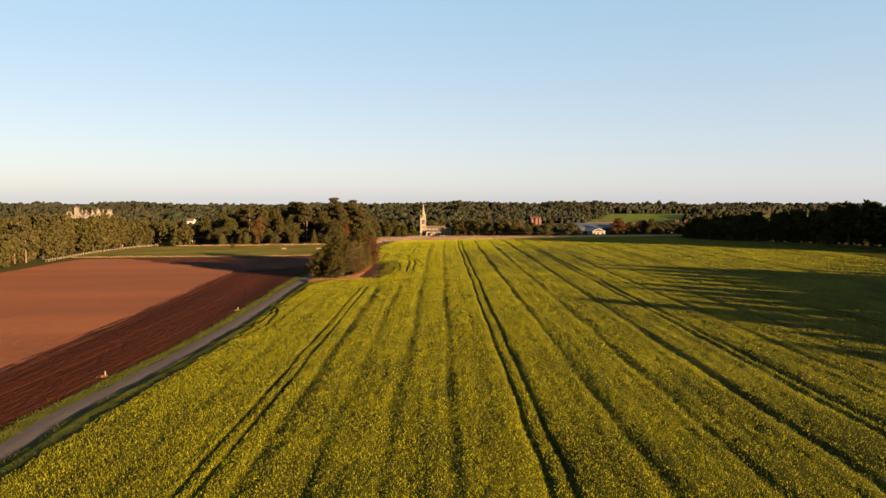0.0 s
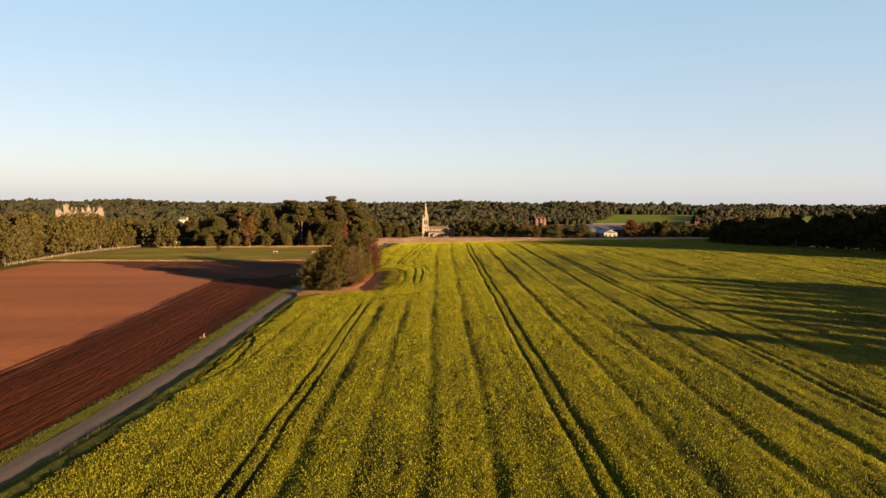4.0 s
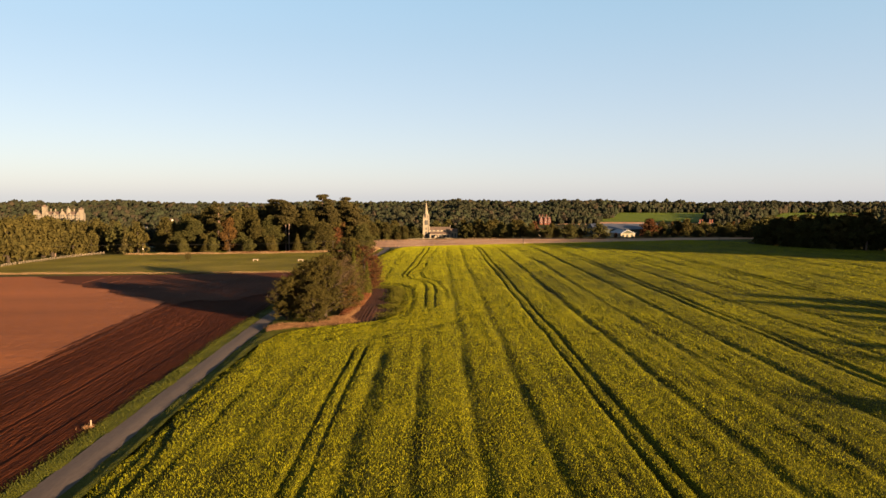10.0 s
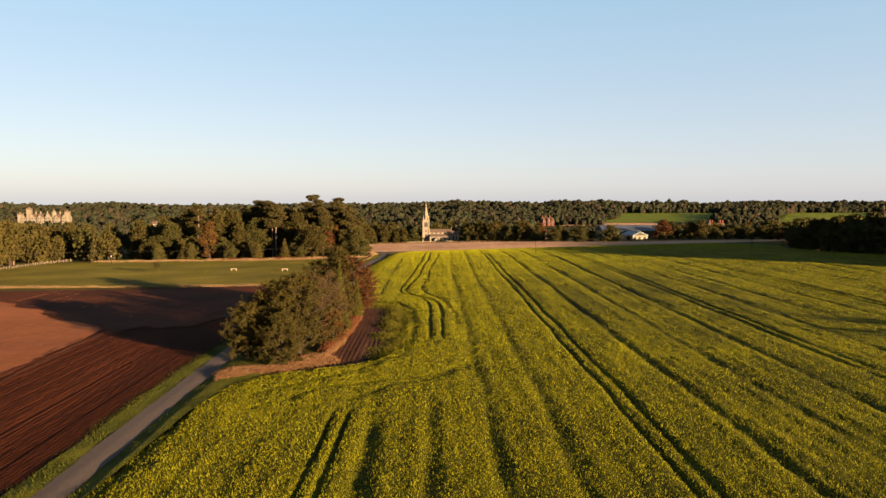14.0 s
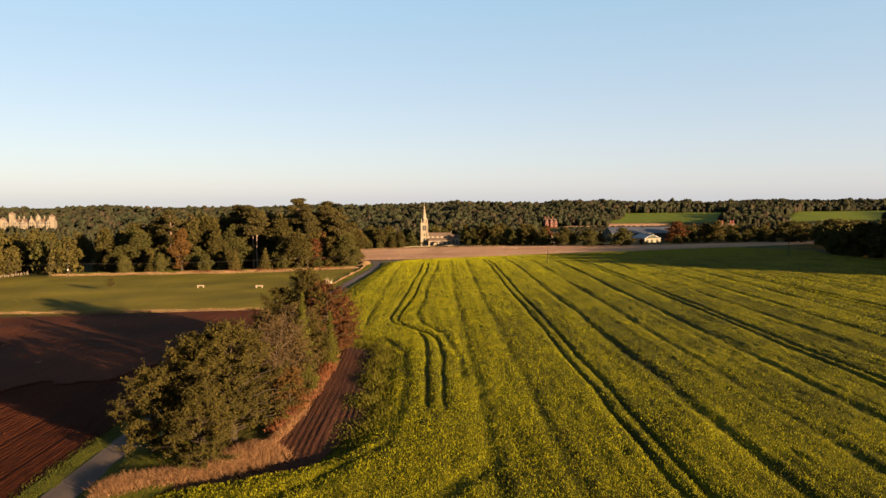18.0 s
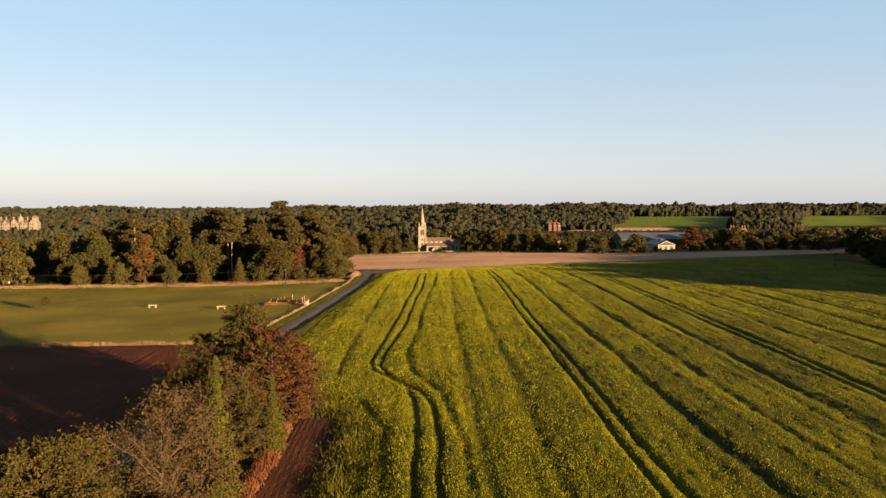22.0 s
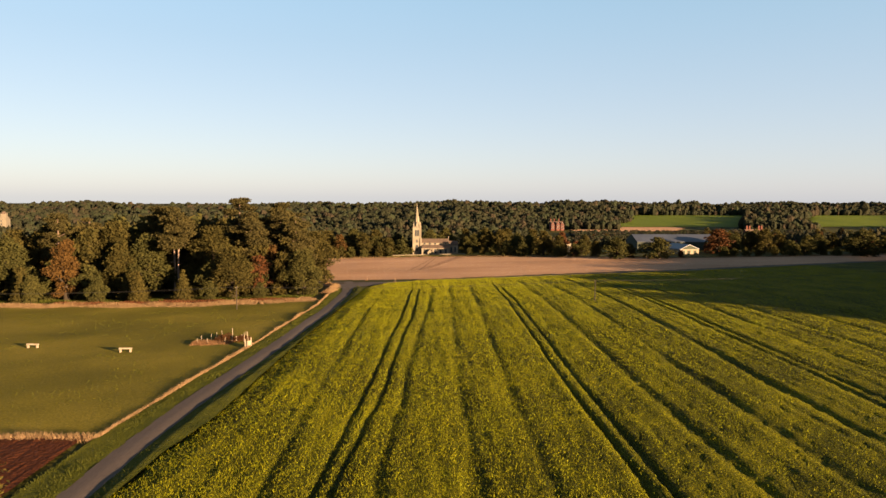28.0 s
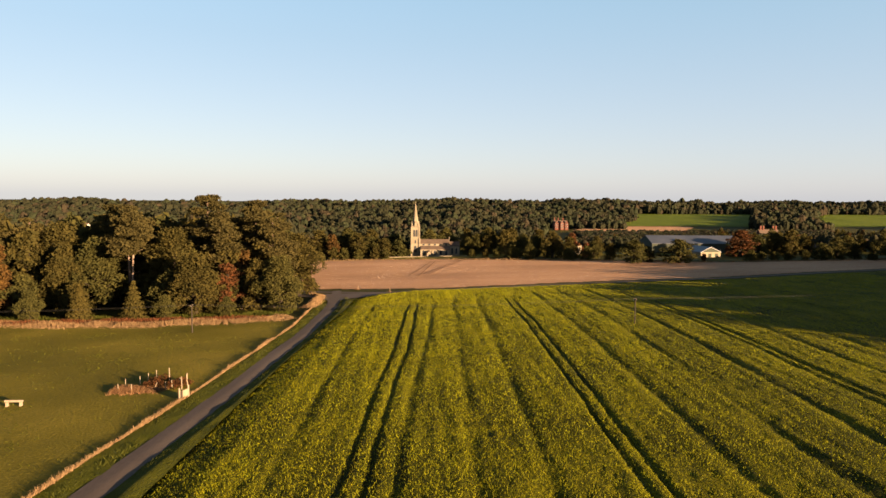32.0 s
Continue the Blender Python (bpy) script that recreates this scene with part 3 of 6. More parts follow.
tagged(put("half_worked_soil", mesh("half_worked_soil", *grid(np.arange(-70, -50, 0.2), np.arange(40, 262, 1.6), lambda x, y: plough_z(x, y) + 0.06, lambda x, y: (x > HARROW(y) - 1) & (noise2(x - HARROW(y), 0.012 * y, 0.55, 6) + 0.3 * (noise2(x, 0.1 * y, 1.0, 3) - 0.5) > 0.22 + 0.16 * (x - HARROW(y))))), M["headland"]), "broken streaks of half-worked red-brown soil", "field", kind="structure")
FIELD_WEST = line([(-120, -150), (200, -150), (290, -152), (310, -150)])
tagged(put("harrowed_field", mesh("harrowed_field", *between(FIELD_WEST, lambda y: HARROW(y) + 1.1 * (noise2(0 * y, y, 5.0, 4) - 0.5), ys, 0.9, harrow_z)), M["harrow"]), "smooth harrowed dry red soil", "field", kind="structure")
tagged(put("pasture", mesh("pasture", *grid(np.arange(-166, -24, 1.5), np.arange(307, 424, 1.5), lambda x, y: ground_z(x, y) + 0.1 + 0.12 * (noise2(x, y, 7, 3) - 0.5), lambda x, y: (x < HEDGE(y)) & (y > 306.5 + 10 * np.clip((-46 - x) / 110, 0, 1))), True), M["pasture"]), "short grazed green pasture", "field", kind="structure")
tagged(put("stubble_field", mesh("stubble_field", *grid(np.arange(-75, 330, 2.5), np.arange(486, 676, 2.0), lambda x, y: ground_z(x, y) + 0.12 + 0.1 * (noise2(x, y, 3, 3) - 0.5), lambda x, y: (y > np.interp(x, [-75, -20, 5, 55, 110, 200, 330], [508, 494, 490, 502, 513, 550, 610])) & (y < np.interp(x, [-60, 0, 80, 155, 240, 330], [668, 664, 628, 598, 612, 640]))), True), M["stubble"]), "pale pinkish cereal stubble", "field", kind="structure")

# lanes and verges
ys = np.arange(-90, 490, 2.0)
tagged(put("road", mesh("road", *between(lambda y: ROAD_MID(y) - 1.5 - 0.15 * noise2(y, 0 * y, 5), lambda y: ROAD_MID(y) + 1.5 + 0.15 * noise2(y, 0 * y, 6, 3), ys, 0.5, lambda x, y: ground_z(x, y) + 0.15 + 0.05 * np.clip(1 - np.abs(x - ROAD_MID(y)) / 1.5, 0, 1)), True), M["asphalt"]), "narrow worn grey asphalt lane", "road", kind="structure")
lane = np.array([(-120, 560), (-75, 520), (-50, 498), (-30, 484.5), (-12, 478.5), (5, 483), (55, 496), (112, 508), (200, 545), (330, 606)], float)
s = np.concatenate([[0], np.cumsum(np.hypot(*np.diff(lane, axis=0).T))])
d = np.arange(0, s[-1], 3.0)
lx, ly = np.interp(d, s, lane[:, 0]), np.interp(d, s, lane[:, 1])
nx, ny = -np.gradient(ly), np.gradient(lx)
nn = np.hypot(nx, ny)
w = np.linspace(-1.6, 1.6, 5)
tagged(put("road", mesh("road", *sheet(lx[:, None] + (nx / nn)[:, None] * w, ly[:, None] + (ny / nn)[:, None] * w, lambda x, y: ground_z(x, y) + 0.19), True), M["asphalt"]), "narrow grey lane along the crop edge", "road", kind="structure")
ys = np.arange(-90, 459, 2.0)
tagged(put("verge", mesh("verge", *between(lambda y: np.where(y < 307, SOIL_EDGE(np.minimum(y, 306)), HEDGE(y)), lambda y: ROAD_MID(y) - 1.45, ys, 0.7, lambda x, y: ground_z(x, y) + 0.12 + 0.16 * (noise2(x, y, 1.5, 2) - 0.4)), True), M["verge"]), "rough green grass verge", "verge", kind="structure")
tagged(put("verge", mesh("verge", *between(lambda y: ROAD_MID(y) + 1.45, lambda y: np.maximum(np.minimum(CROP_LEFT(np.minimum(y, 462)), ROAD_MID(y) + 9) + 0.4, ROAD_MID(y) + 2), ys, 0.7, lambda x, y: ground_z(x, y) + 0.12 + 0.32 * np.clip((x - ROAD_MID(y) - 1.5) / 1.6, 0, 1) * np.clip((CROP_LEFT(np.minimum(y, 462)) + 1.2 - x) / 0.8, 0, 1) + 0.16 * (noise2(x, y, 1.5, 5) - 0.4)), True), M["verge"]), "rough green grass verge beside the crop", "verge", kind="structure")
tagged(put("road", mesh("road", *between(line([(450, -24.0), (456, -24.6), (461, -26.6), (466, -30.0), (472, -36.0), (478, -42.0)]), line([(450, -20.6), (457, -20.9), (461, -19.6), (465, -15.2), (470, -8.0), (478, 0.0)]), np.arange(450, 478.1, 0.8), 1.0, lambda x, y: ground_z(x, y) + 0.222), True), M["asphalt"]), "flared asphalt mouth where two lanes meet", "road", kind="structure")
tagged(put("bare_strip", mesh("bare_strip", *between(line([(206, -20), (213, -18.5), (223, -17), (242, -15.6), (258, -15.6), (268, -17)]), line([(206, -14), (213, -12), (222, -9), (247, -8.6), (258, -9.8), (268, -15)]), np.arange(206, 268.1, 0.6), 0.2, lambda x, y: ground_z(x, y) + 0.14 + 0.035 * np.sin(2 * np.pi * (x + 0.5 * noise2(x, 0.1 * y, 2, 4)) / 0.75) * noise2(x, 0.1 * y, 2.2, 7) + 0.04 * (noise2(x, 0.5 * y, 0.8) - 0.5) + 0.08 * (noise2(x, 0.12 * y, 1.6, 2) - 0.5))), M["track"]), "wheel-worn bare red soil strip", "field", kind="structure")

# ---- trees ----
def sphere_ways(n, r, up=0.2):
    w = r.normal(0, 1, (n, 3))
    w[:, 2] += up
    return w / np.linalg.norm(w, axis=1)[:, None]


def leafy(blobs, n, size, r, inner=0.12):
    """Leaf clumps over a set of rounded masses (x, y, z, radius, flatness)."""
    b = np.asarray(blobs, float)
    k = r.choice(len(b), n, p=b[:, 3] ** 2 / (b[:, 3] ** 2).sum())
    w = sphere_ways(n, r)
    depth = np.where(r.random(n) < inner, r.uniform(0.3, 0.8, n), 0.72 + 0.62 * r.beta(1.6, 2.2, n))
    c = b[k, :3] + w * (b[k, 3] * depth)[:, None] * np.stack([np.ones(n), np.ones(n), b[k, 4]], 1)
    return cards(c, 0.3 * w + [0, 0, 0.2], size * r.uniform(0.5, 1.3, n), r)


def broadleaf(r, h, spread, low, n, size, k=14, trunk=0.035):
    blobs = []
    k = int(k * 1.7)
    for i in range(k):
        z = low + (0.95 - low) * (i + r.uniform(0, 1)) / k
        f = (z - low) / (1.0 - low)
        wide = (1 - abs(2 * f - 0.75) ** 2.2 * (0.55 if f < 0.4 else 0.9))
        wide = max(0.18, wide) * r.uniform(0.75, 1.15)
        a, d = i * 2.4 + r.uniform(-0.7, 0.7), spread * wide * r.uniform(0.3, 0.88)
        blobs.append((d * math.cos(a), d * math.sin(a), z * h, spread * r.uniform(0.17, 0.36), r.uniform(0.6, 0.95)))
    blobs.append((r.normal(0, 0.1) * spread, r.normal(0, 0.1) * spread, h * 0.9, spread * 0.25, 0.9))
    blobs.append((0, 0, h * (0.5 + 0.3 * low), spread * 0.55, 1.1))
    bars = [tube([(0, 0, -0.4), (0.02 * h, 0, 0.2 * h), (0, 0.02 * h, 0.45 * h), (0, 0, 0.8 * h)], np.array([1.25, 0.9, 0.6, 0.15]) * trunk * h, 7)]
    for x, y, z, rad, _ in blobs[:-2]:
        z0 = max(0.16 * h, z * 0.55)
        bars.append(tube([(0, 0, z0), (0.45 * x, 0.45 * y, 0.5 * (z + z0)), (x, y, z)], np.array([0.40, 0.25, 0.06]) * trunk * h, 4))
    return merge(bars), leafy(blobs, n, size, r)


def branchy(r, h, spread, low, n, size, boughs=80, trunk=0.035, droop=0.12):
    """A tree of many boughs and twigs, leaves in sprays along the twigs, so that its outline is ragged."""
    bars = [tube([(0, 0, -0.4), (0.02 * h, 0, 0.2 * h), (0, 0.02 * h, 0.45 * h), (0, 0, 0.9 * h)], np.array([1.2, 0.85, 0.6, 0.08]) * trunk * h, 7)]
    roots, ends = [], []
    lobes = r.uniform(0.72, 1.1, 9)
    for i in range(boughs):
        f = (i + r.random()) / boughs
        z1 = h * (low + (0.99 - low) * f)
        a = i * 2.4 + r.uniform(-0.5, 0.5)
        wide = math.sqrt(max(0.04, 1 - abs(2 * f - 0.7) ** 2.2 * (0.5 if f < 0.35 else 0.58))) * lobes[int(a / 0.7) % 9]
        d = spread * wide * r.uniform(0.62, 1.05)
        z0 = z1 - r.uniform(0.1, 0.55) * d - 0.04 * h
        tip = np.array([d * math.cos(a), d * math.sin(a), z1 - droop * d * (1 - f)])
        root = np.array([0, 0, max(z0, 0.1 * h)])
        mid = 0.5 * (root + tip) + [0, 0, 0.08 * d]
        bars.append(tube([root, mid, tip], np.array([0.26, 0.16, 0.04]) * trunk * h * (1.1 - 0.6 * f), 4))
        for j in range(9):
            u = r.uniform(0.3, 1.0)
            p = (1 - u) ** 2 * root + 2 * u * (1 - u) * mid + u * u * tip
            e = p + np.array([math.cos(a), math.sin(a), 0.25]) * r.uniform(0.1, 0.9) + r.normal(0, 0.55, 3) * [1, 1, 0.6]
            roots.append(p)
            ends.append(e)
            if j % 2 == 0:
                bars.append(tube([p, e], [0.022, 0.008], 3))
    roots, ends = np.array(roots), np.array(ends)
    k = r.integers(0, len(roots), n)
    u = r.uniform(0.1, 1.08, (n, 1))
    c = roots[k] * (1 - u) + ends[k] * u + r.normal(0, 0.13, (n, 3))
    w = c * [1, 1, 0] / (spread + 0.1) + r.normal(0, 0.5, (n, 3)) + [0, 0, 0.5]
    return merge(bars), cards(c, w, size * r.uniform(0.5, 1.4, n), r)


def pine_tree(r, h, spread, low, n, size, k=16, trunk=0.016):
    blobs = []
    for i in range(k):
        z = low + (0.97 - low) * (i + r.uniform(0, 1)) / k
        s = (z - low) / (1 - low)
        d = spread * (1.05 - 0.75 * s) * r.uniform(0.25, 0.8)
        a = i * 2.4 + r.uniform(-0.6, 0.6)
        blobs.append((d * math.cos(a), d * math.sin(a), z * h, spread * r.uniform(0.26, 0.42) * (1.15 - 0.5 * s), r.uniform(0.35, 0.55)))
    bars = [tube([(0, 0, -0.4), (0.006 * h, 0, 0.3 * h), (0, 0.008 * h, 0.6 * h), (0, 0, 0.96 * h)], np.array([1.2, 0.9, 0.7, 0.12]) * trunk * h, 7)]
    for x, y, z, rad, _ in blobs:
        bars.append(tube([(0, 0, z - 0.05 * h), (0.5 * x, 0.5 * y, z - 0.02 * h), (x, y, z)], np.array([0.28, 0.2, 0.06]) * trunk * h, 4))
    for i in range(7):
        a, z = r.uniform(0, 6.28), h * r.uniform(0.25, low)
        bars.append(tube([(0, 0, z), (1.4 * math.cos(a), 1.4 * math.sin(a), z + 0.2)], [0.06, 0.02], 4))
    return merge(bars), leafy(blobs, n, size, r, 0.2)


def spire_tree(r, h, spread, low, n, size, trunk=0.02):
    """A narrow upright or conical tree."""
    s = r.uniform(0, 1, n) ** 0.7
    z = h * (low + (1 - low) * (1 - s))
    a = r.uniform(0, 6.28, n)
    d = spread * (0.10 + 0.9 * s) * r.uniform(0.55, 1.08, n) * (0.8 + 0.35 * np.sin(z * 9 / max(1, h / 6)))
    c = np.stack([d * np.cos(a), d * np.sin(a), z - 0.25 * d], 1)
    w = np.stack([np.cos(a), np.sin(a), 0.5 + 0 * a], 1)
    bars = [tube([(0, 0, -0.4), (0, 0, 0.5 * h), (0, 0, 0.97 * h)], np.array([1.0, 0.6, 0.1]) * trunk * h, 6)]
    for i in range(14):
        b, q = r.uniform(0, 6.28), r.uniform(low, 0.9)
        e = spread * (1 - q) * 0.8
        bars.append(tube([(0, 0, q * h), (e * math.cos(b), e * math.sin(b), q * h - 0.2 * e)], [0.05, 0.015], 4))
    return merge(bars), cards(c, w, size * r.uniform(0.6, 1.3, n), r)


def twiggy(r, h, spread, n, size):
    """A half bare tree: many fine limbs and few leaves."""
    bars, tips = [tube([(0, 0, -0.4), (0.1, 0, 0.3 * h), (0, 0.1, 0.62 * h)], [0.2, 0.14, 0.06], 6)], []
    for i in range(26):
        a, z0 = i * 2.4, h * r.uniform(0.12, 0.6)
        d, z1 = spread * r.uniform(0.4, 1.0), z0 + h * r.uniform(0.15, 0.42)
        tip = np.array([d * math.cos(a), d * math.sin(a), min(z1, h)])
        bars.append(tube([(0, 0, z0), tip * [0.45, 0.45, 0] + [0, 0, 0.6 * z0 + 0.4 * tip[2]], tip], [0.06, 0.036, 0.012], 4))
        for j in range(26):
            f = r.uniform(0.35, 1.0)
            root = np.array([0, 0, z0]) * (1 - f) + tip * f
            end = root + sphere_ways(1, r, 0.6)[0] * r.uniform(0.5, 1.6)
            bars.append(tube([root, 0.5 * (root + end) + r.normal(0, 0.06, 3), end], [0.015, 0.010, 0.005], 3))
            tips += [root, end, 0.5 * (root + end)]
    tips = np.array(tips)
    c = tips[r.choice(len(tips), n)] + r.normal(0, 0.28, (n, 3))
    return merge(bars), cards(c, sphere_ways(n, r), size * r.uniform(0.6, 1.3, n), r)


PROTOS = {}


def proto(key, made, bark, leaf, label, name="tree"):
    (tv, tf), (lv, lf) = made
    PROTOS[key] = dict(raw=made, trunk=mesh("trunk", tv, tf, True), crown=mesh("crown", lv, lf), bark=M[bark], leaf=M[leaf], label=label, name=name, h=float(lv[:, 2].max()))


def plant(key, x, y, h=None, wide=1.0, turn=None, group="", label=""):
    p = PROTOS[key]
    s = (h or p["h"]) / p["h"]
    root = new(p["name"])
    root.matrix_basis = pose(x, y, float(ground_z(x, y)), 0, 0, rng.uniform(0, 360) if turn is None else turn) @ Matrix.Diagonal((s * wide, s * wide, s, 1))
    tagged(root, label or p["label"], "tree", group)
    put("trunk", p["trunk"], p["bark"], root)
    put("crown", p["crown"], p["leaf"], root)
    return root


def R(seed):
    return np.random.default_rng(seed)


def plant_many(name, label, places, half=False):
    """Countless trees deep in a wood, joined into one object by leaf kind."""
    root = tagged(new(name), label, "woodland", kind="stuff")
    crowns, trunks = {}, []
    for key, x, y, h, wide in places:
        p = PROTOS[key]
        s, a = h / p["h"], rng.uniform(0, 2 * np.pi)
        turn = np.array([[math.cos(a), math.sin(a), 0], [-math.sin(a), math.cos(a), 0], [0, 0, 1]])
        for i, heap in ((0, trunks), (1, crowns.setdefault(p["leaf"].name, (p["leaf"], []))[1])):
            v, f = p["raw"][i]
            if i == 0:
                v, f = v[:28], f[(f < 28).all(1)]
            elif half:
                v = v.reshape(-1, 4, 3)[::2].reshape(-1, 3)
                f = np.arange(len(v)).reshape(-1, 4)
            heap.append(((v * [s * wide, s * wide, s]) @ turn + [x, y, float(ground_z(x, y))], f))
    put("trunks", mesh("trunks", *merge(trunks), True), M["bark"], root)
    for leaf, heap in crowns.values():
        put("crowns", mesh("crowns", *merge(heap)), leaf, root)


# near clump beside the lane: one tree of each
proto("clump_oak_a", branchy(R(21), 13.6, 6.4, 0.2, 31000, 0.128, 96), "bark", "oak", "bushy dark green oak in the hedgerow clump")
proto("clump_oak_b", branchy(R(22), 12.8, 5.8, 0.2, 27000, 0.128, 90), "bark", "oak", "tall olive green oak in the hedgerow clump")
proto("clump_oak_c", branchy(R(23), 10.0, 5.2, 0.2, 21000, 0.128, 78), "bark", "oak", "dark spreading oak in the hedgerow clump")
proto("clump_red", branchy(R(24), 12.3, 5.2, 0.16, 15000, 0.14, 70), "bark", "russet", "russet autumn tree in the hedgerow clump")
proto("clump_dark", branchy(R(25), 14.4, 5.4, 0.14, 22000, 0.135, 84), "bark", "oak", "tall dark green tree behind the russet one")
proto("clump_bare", twiggy(R(26), 12.4, 4.4, 4200, 0.10), "twig", "umber", "half bare grey-brown tree with fine twigs")
proto("clump_lime", broadleaf(R(27), 6.0, 2.2, 0.2, 5000, 0.15, 11), "bark", "lime", "small bright green hedgerow tree")
proto("clump_spire", spire_tree(R(28), 13.0, 2.1, 0.05, 11000, 0.17), "bark", "lime", "slim upright bright green conifer")
proto("clump_amber", branchy(R(29), 7.0, 3.3, 0.08, 7500, 0.16, 50), "bark", "amber", "amber-leaved hawthorn in the hedgerow clump")
proto("clump_brown", branchy(R(30), 9.0, 4.0, 0.12, 5200, 0.15, 64), "bark", "umber", "thinning brown-leaved tree in the hedgerow clump")
for key, x, y, h in (("clump_oak_a", -22.2, 217.2, 13.4), ("clump_oak_b", -25.4, 216.6, 12.6), ("clump_oak_c", -29.4, 214.8, 10.2), ("clump_oak_c", -28.6, 221.5, 10.6), ("clump_oak_b", -24.4, 224.5, 11.6),
                     ("clump_bare", -20.8, 231.5, 12.2), ("clump_brown", -22.8, 238.0, 10.8), ("clump_bare", -21.6, 243.5, 10.8), ("clump_brown", -26.4, 232.0, 9.4), ("clump_spire", -18.6, 238.2, 13.0), ("clump_amber", -18.4, 227.5, 5.6), ("clump_red", -17.9, 256.0, 12.8), ("clump_dark", -22.2, 261.5, 14.2),
                     ("clump_oak_c", -26.0, 251.5, 9.8), ("clump_dark", -25.8, 258.0, 11.5), ("clump_lime", -16.8, 251.4, 5.0), ("clump_spire", -16.6, 250.2, 8.5), ("clump_lime", -17.4, 233.5, 4.2), ("clump_brown", -20.8, 249.5, 9.8), ("clump_amber", -16.6, 260.5, 5.4), ("clump_red", -15.9, 261.0, 9.6), ("clump_dark", -20.4, 256.5, 13.6), ("clump_oak_b", -19.6, 246.0, 9.6), ("clump_oak_c", -23.6, 210.6, 8.4), ("clump_brown", -18.8, 234.0, 8.6)):
    plant(key, x, y, h, 0.86 if x < -28 else 1.0, group="hedgerow clump")

# woodland across the pasture
proto("pine_a", pine_tree(R(31), 30, 6.6, 0.46, 8200, 0.42), "pinebark", "pine", "tall old pine with a bare orange trunk", "pine_tree")
proto("pine_d", pine_tree(R(42), 27, 6.4, 0.58, 7200, 0.42, 16, 0.011), "palebark", "pine", "tall pine with a long bare pale trunk", "pine_tree")
proto("pine_b", pine_tree(R(32), 27, 7.2, 0.38, 8200, 0.42), "pinebark", "pine", "broad-crowned old pine in the wood", "pine_tree")
proto("pine_c", pine_tree(R(33), 25, 6.2, 0.28, 8000, 0.42), "pinebark", "pine", "dark pine with branches low on its trunk", "pine_tree")
proto("wood_a", broadleaf(R(34), 22, 7.8, 0.10, 8200, 0.46, 22), "bark", "olive", "olive green broadleaf woodland tree")
proto("wood_b", broadleaf(R(35), 18, 7.2, 0.08, 8000, 0.44, 22), "bark", "deep", "dark green broadleaf woodland tree")
proto("wood_c", broadleaf(R(36), 15, 6.0, 0.05, 7000, 0.38, 20), "bark", "olive", "round olive tree at the wood's edge")
proto("wood_amber", broadleaf(R(37), 17, 4.6, 0.12, 5600, 0.38, 17), "bark", "amber", "amber autumn tree in the wood")
proto("wood_russet", broadleaf(R(38), 12, 4.0, 0.2, 2600, 0.45, 13), "bark", "russet", "russet autumn tree under the pines")
proto("edge_small", spire_tree(R(39), 8.4, 3.2, 0.02, 4200, 0.32), "bark", "olive", "small bushy green tree at the wood's edge")
proto("edge_round", broadleaf(R(40), 8.0, 3.6, 0.04, 4200, 0.32, 15), "bark", "deep", "low round dark tree at the wood's edge")
proto("fir", spire_tree(R(41), 17, 3.6, 0.05, 2600, 0.6), "bark", "pine", "dark conical fir in the lower woodland", "fir_tree")
for key, bark, leaf, made in (("far_a", "bark", "olive", broadleaf(R(134), 22, 7.8, 0.10, 950, 1.4, 14)), ("far_b", "bark", "deep", broadleaf(R(135), 18, 7.2, 0.08, 900, 1.28, 14)), ("far_c", "bark", "olive", broadleaf(R(136), 15, 6.0, 0.05, 850, 1.15, 13)), ("far_amber", "bark", "amber", broadleaf(R(137), 17, 4.6, 0.12, 800, 1.05, 12)), ("far_russet", "bark", "russet", broadleaf(R(138), 12, 4.4, 0.12, 750, 1.0, 12)), ("far_pine", "pinebark", "pine", pine_tree(R(133), 25, 6.2, 0.28, 1000, 1.3)), ("far_fir", "bark", "pine", spire_tree(R(141), 17, 3.6, 0.05, 900, 1.0)), ("far_olive", "bark", "olive", broadleaf(R(144), 15, 6.0, 0.05, 1300, 0.9, 13)), ("far_crimson", "bark", "rust", broadleaf(R(145), 8, 3.6, 0.05, 800, 0.6, 11)), ("far_round", "bark", "deep", broadleaf(R(140), 8, 4.2, 0.04, 900, 0.75, 11))):
    proto(key, made, bark, leaf, {"far_a": "olive green broadleaf tree at a wood's edge", "far_b": "dark green broadleaf tree at a wood's edge", "far_c": "round olive green tree at a wood's edge", "far_amber": "amber autumn tree among darker trees", "far_russet": "russet autumn tree among darker trees", "far_pine": "dark pine standing in a mixed wood", "far_fir": "dark conical fir in the lower woodland", "far_olive": "yellow-green broadleaf tree among darker ones", "far_crimson": "small crimson shrub among dark trees", "far_round": "low round dark green tree"}[key])
for key, made in (("mid_a", broadleaf(R(234), 22, 7.8, 0.06, 2200, 0.85, 18)), ("mid_b", broadleaf(R(235), 18, 7.2, 0.05, 2100, 0.8, 18)), ("mid_c", broadleaf(R(236), 15, 6.0, 0.04, 2000, 0.7, 16)), ("mid_amber", broadleaf(R(237), 17, 4.6, 0.08, 1800, 0.65, 15)), ("mid_russet", broadleaf(R(238), 12, 4.4, 0.08, 1700, 0.6, 15)), ("mid_olive", broadleaf(R(244), 15, 6.0, 0.04, 2200, 0.65, 16)), ("mid_round", broadleaf(R(240), 8, 4.2, 0.03, 1500, 0.55, 14))):
    twin = PROTOS["far" + key[3:]]
    PROTOS[key] = dict(raw=made, trunk=mesh("trunk", *made[0], True), crown=mesh("crown", *made[1]), bark=twin["bark"], leaf=twin["leaf"], label=twin["label"], name="tree", h=float(made[1][0][:, 2].max()))
